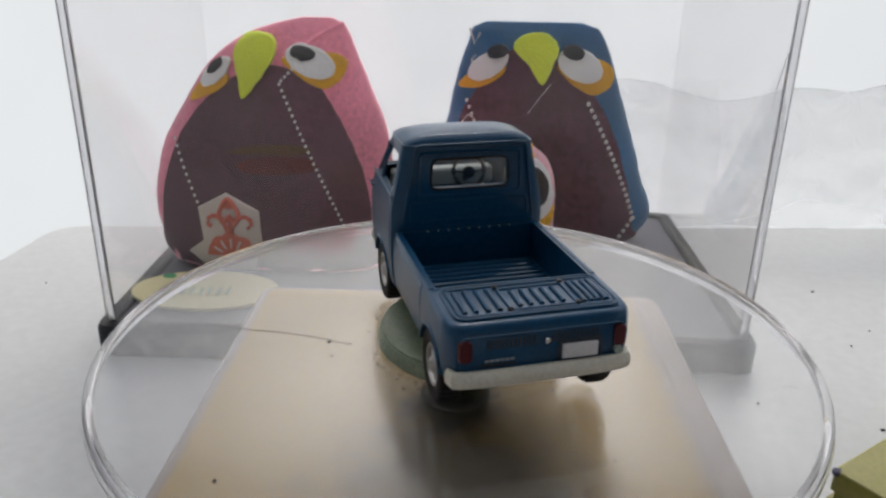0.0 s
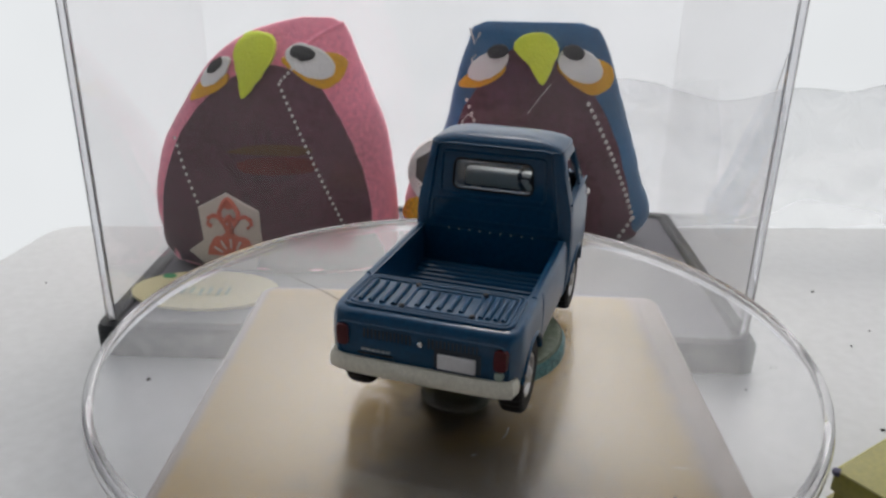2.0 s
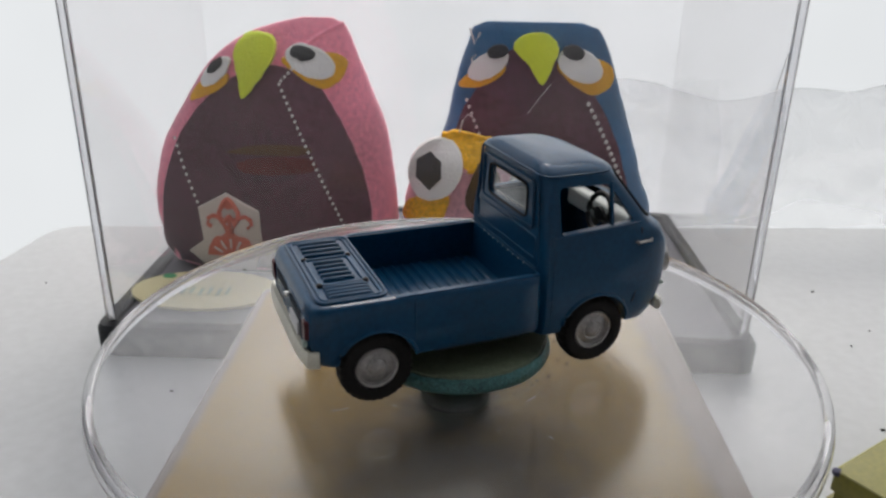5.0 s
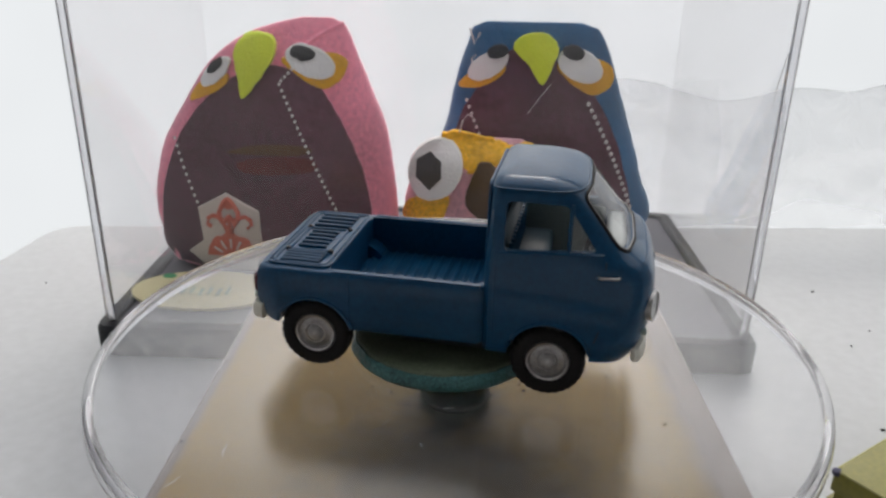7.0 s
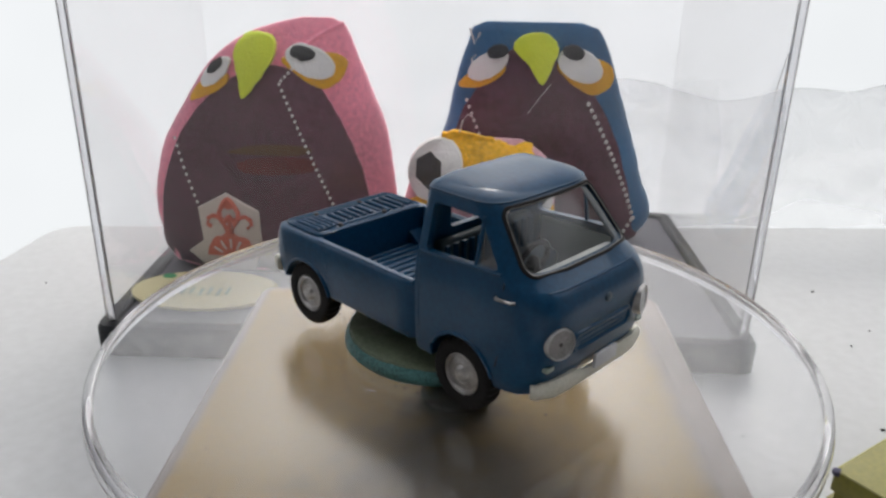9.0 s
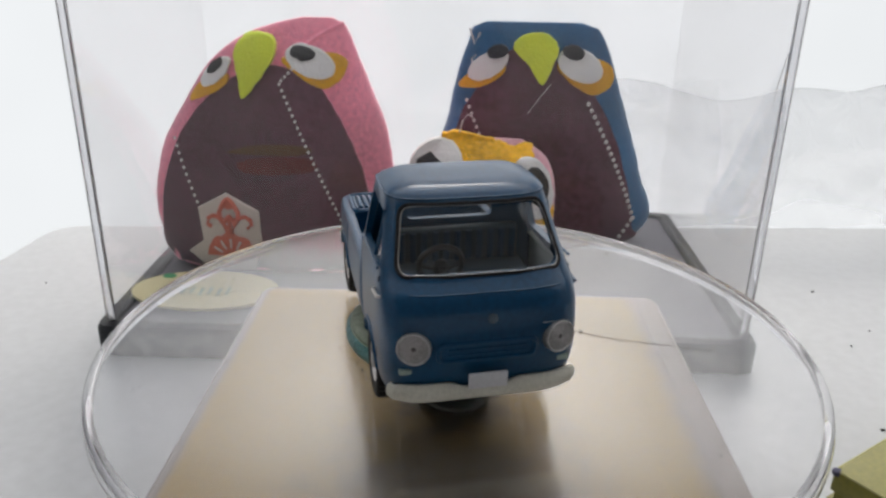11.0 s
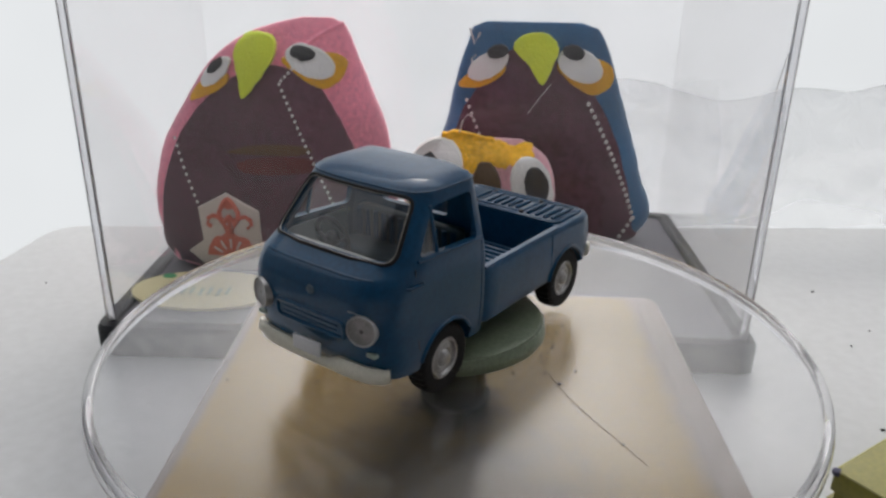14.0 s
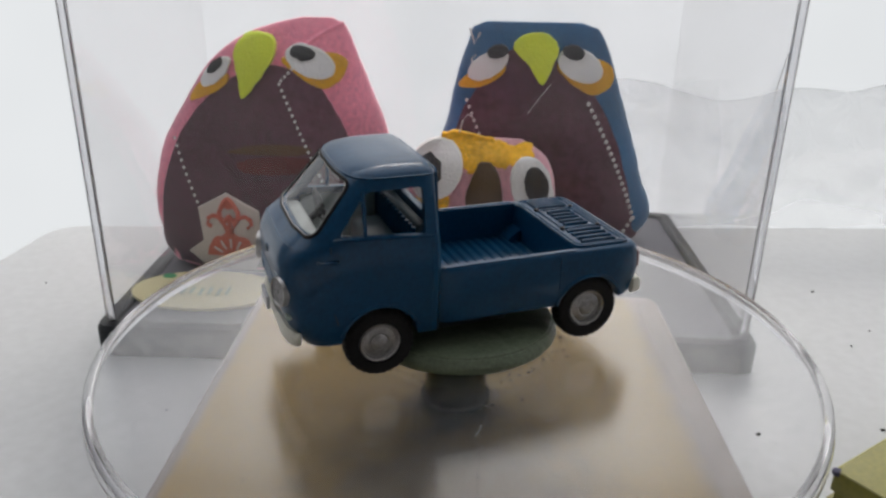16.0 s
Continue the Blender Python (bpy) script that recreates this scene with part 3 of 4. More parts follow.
    for h, (pts, r) in enumerate((([(-6.9, 58.0), (6.9, 58.0), (6.7, 63.6), (-6.7, 63.6)], 0.8), ([(-8.0, 54.6), (8.0, 54.6), (7.9, 57.2), (-7.9, 57.2)], 0.6), ([(-8.9, 53.6), (8.9, 53.6), (7.4, 64.6), (-7.4, 64.6)], 0.9))):
        rp = rounded(pts, r)
        add("pressed_bead", tube([(4.97 + 0.01 * h, y, z) for y, z in rp], 0.17, True), PAINT, cab)
    # Row of pale bumps whose colour paints highlights along the bed's front rail.
    for i in range(9):
        b = bmesh.new()
        bmesh.ops.create_icosphere(b, subdivisions=1, radius=0.16)
        bmesh.ops.translate(b, verts=b.verts, vec=(4.78, -5.6 + 1.4 * i, 53.2))
        add("glint_dot", b, LETTER_AND_GLINT, cab)

    # front face
    for s in (-1, 1):
        y, z = s * 7.45, 52.05
        x = cab_front(7.45, z)
        def aimed(prof, seg):
            bm = lathe(prof, seg, "x")
            bmesh.ops.rotate(bm, verts=bm.verts, cent=(0, 0, 0), matrix=Matrix.Rotation(s * radians(17), 3, "Z") @ Matrix.Rotation(radians(-3), 3, "Y"))
            bmesh.ops.translate(bm, verts=bm.verts, vec=(x + 0.30, y + s * 0.06, z))
            return shift(bm)
        lamp = part("headlight", aimed([(1.72, -1.3), (1.72, 0.02), (1.66, 0.16), (1.58, 0.16), (1.52, 0.0), (1.3, -0.25), (0.6, -0.45), (0.01, -0.5)], 32), SILVER, t, "round headlight with a silver ring")
        part("lens", aimed([(1.5, 0.02), (1.2, -0.12), (0.8, -0.22), (0.45, -0.15), (0.01, -0.1)], 28), LAMP_LENS, lamp, "grey headlight lens")
        part("bulb", aimed([(0.52, -0.2), (0.45, -0.06), (0.2, 0.04), (0.01, 0.05)], 14), SMOKE, lamp)
        xi = cab_front(8.0, 49.3)
        add("indicator", box(xi - 0.5, xi + 0.24, s * 8.2 - 0.6, s * 8.2 + 0.6, 48.95, 49.5, 0.12, 2), AMBER, t, "small pale rectangular indicator lamp")
    add("front_crease", tube([(cab_front(y, 57.0, -0.06 - 0.08 * (abs(y) / 7.6) ** 4), y, 57.0) for y in (k * 0.76 - 7.6 for k in range(21))], 0.14), PAINT, cab)
    add("front_lettering", tube([(cab_front(y, 53.75, 0.02), y, 53.75) for y in (5.6, 6.2, 6.9)], 0.05), LETTER_AND_GLINT, t, "faded silver script")
    gr = rounded([(-5.0, 50.2), (5.0, 50.2), (5.0, 52.2), (-5.0, 52.2)], 0.8)
    g2 = []
    for i, q in enumerate(gr):
        p0 = gr[i - 1]
        for k in range(3):
            u = (k + 1) / 3
            y, z = p0[0] + (q[0] - p0[0]) * u, p0[1] + (q[1] - p0[1]) * u
            g2.append((cab_front(y, z, 0.0), y, z))
    grille = add("grille_panel", tube(g2, 0.28, True), PAINT, t, "raised blue blind grille panel")
    for z in (50.9, 51.5):
        part("grille_rib", shift(tube([(cab_front(y, z, 0.0), y, z) for y in (k * 0.8 - 4.0 for k in range(11))], 0.10)), PAINT, grille)
    add("emblem", lathe([(0.5, 23.2), (0.5, 23.55), (0.35, 23.65), (0.01, 23.66)], 20, "x", (0, 0.4, 54.7)), BADGE, t, "small round silver badge")
    add("front_plate", box(23.8, 24.2, -2.0, 2.0, 47.35, 49.0, 0.1), PLATE_WHITE, t, "blank white number plate")

    # bumpers
    def bumper(front):
        path = []
        for k in range(25):
            y = (-9.25 + 18.5 * k / 24) if front else (-9.55 + 19.1 * k / 24)
            x = cab_front(min(abs(y), 8.7), 47.4) + 0.26 if front else -22.55 + 0.5 * (abs(y) / 9.75) ** 6
            path.append((x, y))
        ends = ((path[0][0] - 0.45) if front else (path[0][0] + 1.0))
        path = [(ends, -9.6 if front else -9.8)] + path + [(ends, 9.6 if front else 9.8)]
        loops = []
        for i, (x, y) in enumerate(path):
            a, b = path[max(i - 1, 0)], path[min(i + 1, len(path) - 1)]
            d = Vector((b[0] - a[0], b[1] - a[1], 0)).normalized()
            n = Vector((d.y, -d.x, 0))
            if not front:
                n = -n
            dip = 0.75 * max(0.0, 1 - (abs(y) / 3.3) ** 4) if front else 0.0
            z0, z1 = (45.55 + 0.5 * (abs(y) / 9.5) ** 8, 47.55 - dip) if front else (46.5, 48.4)
            sec = [(-0.25, z0 + 0.1), (0.25, z0), (0.5, z0 + 0.35), (0.55, (z0 + z1) / 2), (0.5, z1 - 0.35), (0.25, z1), (-0.25, z1 - 0.1)]
            loops.append([(x + n.x * u, y + n.y * u, z) for u, z in sec])
        return rings(loops)
    add("front_bumper", bumper(True), CREAM_WHITE, t, "cream front bumper dipped in the middle")
    add("rear_bumper", bumper(False), CREAM_WHITE, t, "cream rear bumper")

    # load bed with its well, floor ribs and wheel housings
    lv = [(46.25, 10.0, -21.0), (46.5, 10.1, -21.4), (46.9, 10.15, -21.75), (48, 10.25, -22.1), (50, 10.33, -22.25), (52, 10.25, -22.15), (52.8, 10.15, -21.95), (53.15, 10.0, -21.7), (53.3, 9.75, -21.4)]
    solid = rings([bed_loop(*v) for v in lv])
    well = box(-13.0, 4.7, -9.0, 9.0, 48.3, 56)
    bed = add("load_bed", carve(solid, well, *arches()), PAINT, t, "open blue load bed", 40)
    add("bed_floor", box(-12.98, 4.7, -8.98, 8.98, 48.0, 48.4), PAINT, bed)
    for i in range(13):
        x = -12.2 + i * 1.3
        add("floor_rib", tube([(x, -8.7, 48.4), (x, 8.7, 48.4)], 0.34), PAINT, bed)
    for s in (-1, 1):
        a, b = sorted((s * 6.2, s * 9.0))
        arc = [(-14.86 + 5.2 * math.sin(q), 45.4 + 5.2 * math.cos(q)) for q in (0.37 + 0.46 * k / 8 for k in range(9))]
        add("wheel_housing", prism([(-13.0, 48.3)] + arc + [(arc[-1][0], 48.3)], "y", a, b), PAINT, bed)
        add("top_rail", tube([(x, s * 9.6, 53.25) for x in (-12.6, -8, -4, 0, 4.6)], 0.36, flat=0.6), PAINT, bed)
        add("panel_seam", tube([(-10.5, s * z_w, z) for z, z_w in ((46.4, 9.85), (48, 10.22), (50, 10.3), (52, 10.27), (53.0, 10.1))], 0.07), PAINT, bed)
        add("wheel_lip", tube([(-14.86 + 4.72 * math.cos(a), s * (10.28 - 0.02 * abs(math.cos(a)) - 0.28 * max(0, 0.5 - math.sin(a))), 45.2 + 4.72 * math.sin(a)) for a in (math.pi * (0.08 + 0.82 * i / 20) for i in range(21))], 0.24), PAINT, bed)

    # rear deck cover with louvres
    deck = add("engine_cover", rings([[(x, y, z) for x, y in rounded([(-20.9, -9.1), (-13.1, -9.1), (-13.1, 9.1), (-20.9, 9.1)], 1.3)] for z in (53.1, 53.42)]), PAINT, t, "blue engine cover with raised louvres")
    for pts, r in (([(-20.8, -9.0), (-13.2, -9.0), (-13.2, 9.0), (-20.8, 9.0)], 1.3), ([(-20.3, -8.5), (-13.7, -8.5), (-13.7, 8.5), (-20.3, 8.5)], 1.0), ([(-19.7, -4.6), (-14.6, -4.6), (-14.6, 2.8), (-19.7, 2.8)], 0.5)):
        part("deck_bead", shift(tube([(x, y, 53.45) for x, y in rounded(pts, r)], 0.2, True)), PAINT, deck)
    for y in (-7.9, -7.1, -6.3, -5.5, 3.9, 5.2, 6.5, 7.7):
        part("louvre", shift(tube([(-19.4, y, 53.45), (-19.1, y, 53.55), (-15.1, y, 53.55), (-14.6, y, 53.45)], 0.30)), PAINT, deck)
    for k in range(5):
        y = -3.3 + 1.2 * k
        part("louvre", shift(tube([(-18.9, y, 53.45), (-18.6, y, 53.55), (-15.9, y, 53.55), (-15.4, y, 53.45)], 0.28)), PAINT, deck)
    for x, y in ((-14.4, -4.7), (-14.4, 2.9), (-19.7, -4.7), (-19.7, 2.9)):
        part("bolt", shift(lathe([(0.32, 53.4), (0.32, 53.72), (0.15, 53.85)], 12, "z", (x, y, 0))), BLACK, deck)

    # tail panel
    for s in (-1, 1):
        lens = rings([[(-21.6, s * 8.6 + y, 50.6 + z) for y, z in rounded([(-0.75, -1.25), (0.75, -1.25), (0.75, 1.25), (-0.75, 1.25)], 0.55)], [(-22.45, s * 8.45 + y, 50.6 + z) for y, z in rounded([(-0.65, -1.15), (0.65, -1.15), (0.65, 1.15), (-0.65, 1.15)], 0.5)]])
        add("tail_light", lens, RED_LENS, t, "dark red tail light")
        for k in range(13):
            y = s * (1.0 + 0.42 * k)
            add("vent_slot", box(-22.30, -22.22, y - 0.1, y + 0.1, 50.6, 51.7), DARK_SHADE, bed, smooth=0)
    add("reverse_lamp", lathe([(0.45, -22.6), (0.5, -22.3), (0.5, -21.9)], 16, "x", (0, -8.4, 48.95)), AMBER, t, "small white reversing lamp")
    add("latch", lathe([(0.3, -22.7), (0.35, -22.5), (0.35, -22.1)], 14, "x", (0, -0.2, 51.1)), CHROME, t, "chrome latch knob")
    add("rear_plate", box(-22.6, -22.25, -6.0, -2.0, 48.65, 50.3, 0.1), PLATE_WHITE, t, "blank white number plate")
    add("plate_bracket", box(-22.32, -22.2, -6.5, -1.6, 48.6, 50.8), DARK_SHADE, t, smooth=0)
    add("tail_lettering", merge(*[box(-22.33, -22.2, y, y + 0.42, 49.15, 49.38) for y in (3.2, 3.75, 4.3, 4.85, 5.4, 5.95)]), LETTER_AND_GLINT, t, "faded silver lettering", 0)
    add("tail_strip", box(-22.3, -22.15, 2.9, 6.8, 48.7, 48.85), BLACK, t, smooth=0)

    frame_pts = rounded([(-9.0, 48.3), (9.0, 48.3), (9.0, 52.0), (-9.0, 52.0)], 0.9)
    add("tail_frame", tube([(-22.16 + 0.12 * (abs(y) / 9.0) ** 6, y, z) for y, z in frame_pts], 0.14, True), PAINT, bed)

    # chassis, axles, wheels
    add("chassis", merge(box(-19.5, 19.5, -6.0, 6.0, 44.3, 46.6, 0.3), box(-9.5, 8, -7.8, 7.8, 45.4, 46.6, 0.2), box(-6, 6, -4.5, 4.5, 42.5, 44.5, 0.3)), CHASSIS, t, "black chassis")
    wheels = []
    for x, hz in ((-14.86, 45.22), (12.5, 44.95)):
        add("axle", lathe([(0.5, -8.2), (0.5, 8.2)], 12, "y", (x, 0, hz)), CHASSIS, t)
        for s in (-1, 1):
            w = new("wheel")
            w.parent = t
            w.location = Vector((x, s * 8.9 + SIDE, hz - TRUCK_Z)) * MM
            w.empty_display_size = 0.002
            wheels.append(w)
            prof = [(2.4, -1.35), (3.85, -1.35), (4.2, -1.05), (4.28, -0.4), (4.28, 0.5), (4.2, 0.95), (3.92, 1.2), (3.4, 1.28), (2.55, 1.15), (2.4, 0.7)]
            seg = 60
            loops = []
            for r, h in prof:
                loops.append([((r - (0.17 if i % 2 and r > 3.9 else 0)) * math.cos(2 * math.pi * i / seg), s * h, (r - (0.17 if i % 2 and r > 3.9 else 0)) * math.sin(2 * math.pi * i / seg)) for i in range(seg)])
            part("tyre", rings(loops + loops[:1], cap=False), RUBBER, w, "black rubber tyre with tread", 30)
            rim = [(2.5, -0.9), (2.5, 0.95), (2.35, 1.12), (2.1, 1.05), (1.95, 0.72), (1.5, 0.8), (1.3, 0.95), (1.15, 0.95), (1.05, 0.85), (0.75, 1.2), (0.4, 1.36), (0.02, 1.38)]
            part("rim", rings([[(r * math.cos(2 * math.pi * i / 40), s * h, r * math.sin(2 * math.pi * i / 40)) for i in range(40)] for r, h in rim]), SILVER, w, "silver hubcap with concentric rings")

    # inside of the cab
    add("seat", merge(box(6.2, 11.5, -8.3, 8.3, 49, 54.3, 0.8, 3), box(5.8, 7.4, -7.9, 7.9, 53, 58.2, 0.6, 3)), INTERIOR, t, "blue-grey ribbed bench seat")
    add("dashboard", merge(box(18.0, 20.2, -7.6, 7.6, 55.0, 57.6, 0.6, 3), box(11, 19, -8.8, 8.8, 48.6, 49.4)), DASH, t, "light grey dashboard")
    for k in range(12):
        y = -7.2 + 1.3 * k
        add("seat_pleat", tube([(7.45, y, 53.6), (7.45, y, 57.8)], 0.38), PAINT, t)
    for s in (-1, 1):
        add("door_lining", box(7.6, 17.6, s * 9.3 - 0.12, s * 9.3 + 0.12, 49.5, 57.4, 0.1), LINING, cab, "pale grey-green inner door panel")
    ring = [(16.2 + 0.55 * math.sin(a), -3.3 + 2.3 * math.cos(a), 57.6 + 2.2 * math.sin(a)) for a in (2 * math.pi * i / 32 for i in range(32))]
    add("steering_wheel", merge(tube(ring, 0.34, True), tube([(16.2, -5.5, 57.6), (16.6, -3.3, 57.1), (16.2, -1.1, 57.6)], 0.18), tube([(16.6, -3.3, 57.1), (18.6, -3.3, 55.5)], 0.45), lathe([(0.9, 16.0), (0.9, 16.5), (0.4, 16.9)], 16, "x", (0, -3.3, 57.3))), BLACK, t, "black steering wheel")
    for s in (-1, 1):
        add("door_trim", merge(*[box(x, x + 0.25, s * 9.05 - 0.06, s * 9.05 + 0.06, 57.0, 57.25) for x in (7.4 + 0.5 * k for k in range(13))]), AMBER, cab, smooth=0)
    return t


# ---- clear display case ----
def display_case():
    c = thing("display_case", "clear acrylic display case on a black tray round three owls", "display case", (-7.2, 59.5, 0), 0)
    w, d, h = 73.0, 86.0, 142.0
    out = rounded([(-w, 0), (w, 0), (w, d), (-w, d)], 3.5, 6)
    inn = [(x * 0.945, 43 + (y - 43) * 0.91) for x, y in out]
    part("tray", rings([[(x, y, 0) for x, y in out], [(x, y, 6.2) for x, y in out], [(x * 0.994, 43 + (y - 43) * 0.99, 7.2) for x, y in out], [(x * 0.96, 43 + (y - 43) * 0.935, 7.4) for x, y in out], [(x, y, 6.4) for x, y in inn]]), TRAY, c, "glossy black tray with a raised lip")
    part("tray_lining", rings([[(x * 0.998, y, 6.3) for x, y in inn], [(x * 0.998, y, 6.6) for x, y in inn]]), TRAY_TOP, c, "dull dark grey lining")
    # Speckled dust; its paleness also paints in haze left out of the dish.
    part("dust_haze", box(-w + 4, w - 4, -0.06, -0.02, 0.6, 6.1), DUST_HAZE, c, "grey dust and painted haze on the front of the tray", 0)
    a, b, t = w - 2.2, 2.2, 1.8
    cover = part("top_pane", box(-a, a, b, d - b, h, h + t), CASE_CLEAR, c, "clear acrylic top", 0)
    front = part("front_pane", box(-a + t, a - t, b, b + t, 7.4, h), CASE_FRONT, c, "clear acrylic front, finely scratched", 0)
    part("back_pane", box(-a + t, a - t, d - b - t, d - b, 7.4, h), CASE_CLEAR, c, "clear acrylic back", 0)
    part("side_pane", box(-a, -a + t, b + t, d - b - t, 7.4, h), CASE_CLEAR, c, "clear acrylic side", 0)
    part("side_pane", box(a - t, a, b + t, d - b - t, 7.4, h), CASE_CLEAR, c, "clear acrylic side", 0)
    for x in (-a, a):
        for y in (b, d - b - t):
            s = 1 if x < 0 else -1
            x0, x1 = sorted((x, x + s * (t - 0.02)))
            part("corner_edge", box(x0, x1, y, y + t - 0.02, 7.4, h - 0.05, 0.5, 2), CASE_EDGE if y == b else CASE_CLEAR, c, "polished clear corner edge")
    for m, r, pts in (
        (HAIR, 0.06, [(67.2, 58.5), (67.5, 63), (68.4, 69)]),
        (THREAD, 0.20, [(8.1, 72.3), (9.1, 69.4), (10.1, 71.5)]),
        (THREAD, 0.17, [(9.4, 67.3), (8.6, 66.6), (8.9, 65.6)]),
        (THREAD, 0.05, [(24.1, 62.1), (22.0, 59.3), (20.0, 56.4)]),
        (THREAD, 0.14, [(6.6, 52.2), (7.2, 54.6), (8.2, 55.8), (9.2, 55.3)]),
    ):
        part("scratch", tube([(px, b - 0.03, pz) for px, pz in pts], r), m, front)


# ---- soft toy owls ----
class Owl:
    """A stuffed beanbag: outline rows (height, left, right, depth) and its middle plane."""

    def __init__(self, rows, yc, power=2.4):
        self.z = [r[0] for r in rows]
        self.l, self.r, self.d = ([row[i] for row in rows] for i in (1, 2, 3))
        self.yc, self.power = yc, power

    def span(self, z):
        z = max(self.z[0], min(self.z[-1], z))
        return tuple(knots(z, self.z, v) for v in (self.l, self.r, self.d))

    def front(self, x, z, out=0.0):
        lo, hi, d = self.span(z)
        u = min(0.985, abs((x - (lo + hi) / 2) / ((hi - lo) / 2)))
        return self.yc - d * (1 - u**self.power) ** (1 / self.power) - out

    def body(self, seg=56, steps=44):
        loops = []
        for i in range(steps + 1):
            z = self.z[0] + (self.z[-1] - self.z[0]) * i / steps
            lo, hi, d = self.span(z)
            lp = []
            for k in range(seg):
                a = 2 * math.pi * k / seg
                c, s = math.cos(a), math.sin(a)
                r = (abs(c) ** self.power + abs(s) ** self.power) ** (-1 / self.power)
                x, y = (lo + hi) / 2 + r * c * (hi - lo) / 2, self.yc + r * s * d
                wob = 0.55 * noise.noise(Vector((x * 0.10, y * 0.10, z * 0.10))) + 0.18 * noise.noise(Vector((x * 0.5, y * 0.5, z * 0.5)))
                lp.append((x + wob * c, y + wob * s, z))
            loops.append(lp)
        return rings(loops)

    def patch(self, outline, out=0.3, thick=0.7, steps=6):
        """A piece of felt with this outline (x, z), laid on the front."""
        outline = [(x + 0.30 * noise.noise(Vector((x * 0.8, z * 0.8, 2))), z + 0.30 * noise.noise(Vector((x * 0.8, z * 0.8, 7)))) for x, z in outline]
        n = len(outline)
        cx, cz = sum(p[0] for p in outline) / n, sum(p[1] for p in outline) / n
        bm = bmesh.new()

        def ring(k, o):
            return [bm.verts.new((cx + (x - cx) * k, self.front(cx + (x - cx) * k, cz + (z - cz) * k, o), cz + (z - cz) * k)) for x, z in outline]
        levels = [ring(1.0, out - thick), ring(1.0, out * 0.7), ring(0.97, out)]
        levels += [ring(1 - j / steps, out + 0.15 * j / steps) for j in range(1, steps)]
        for a, b in zip(levels, levels[1:]):
            for i in range(n):
                bm.faces.new((a[i], a[(i + 1) % n], b[(i + 1) % n], b[i]))
        bm.faces.new(levels[-1])
        return bm

    def stitches(self, a, b, count, bend=0.0, r=0.42):
        bms = []
        for i in range(count):
            u = i / (count - 1)
            x = a[0] + (b[0] - a[0]) * u + bend * math.sin(math.pi * u)
            z = a[1] + (b[1] - a[1]) * u
            m = bmesh.new()
            bmesh.ops.create_icosphere(m, subdivisions=1, radius=r)
            y = self.front(x, z, 0.75)
            for v in m.verts:
                v.co = Vector((x + v.co.x, y + v.co.y * 0.5, z + v.co.z * 1.15))
            bms.append(m)
        return merge(*bms)


def oval(cx, cz, a, b, turn=0, n=44, power=2.0):
    out = []
    t = radians(turn)
    for i in range(n):
        p = 2 * math.pi * i / n
        c, s = math.cos(p), math.sin(p)
        r = (abs(c) ** power + abs(s) ** power) ** (-1 / power)
        out.append((cx + a * r * c * math.cos(t) - b * r * s * math.sin(t), cz + a * r * c * math.sin(t) + b * r * s * math.cos(t)))
    return out


def smooth_loop(pts, k=4):
    """A closed smooth outline through a few points."""
    out, n = [], len(pts)
    for i in range(n):
        p0, p1, p2, p3 = (Vector(pts[(i + j) % n]) for j in (-1, 0, 1, 2))
        for s in range(k):
            t = s / k
            out.append(tuple(0.5 * (2 * p1 + (p2 - p0) * t + (2 * p0 - 5 * p1 + 4 * p2 - p3) * t * t + (3 * p1 - p0 - 3 * p2 + p3) * t**3)))
    return out


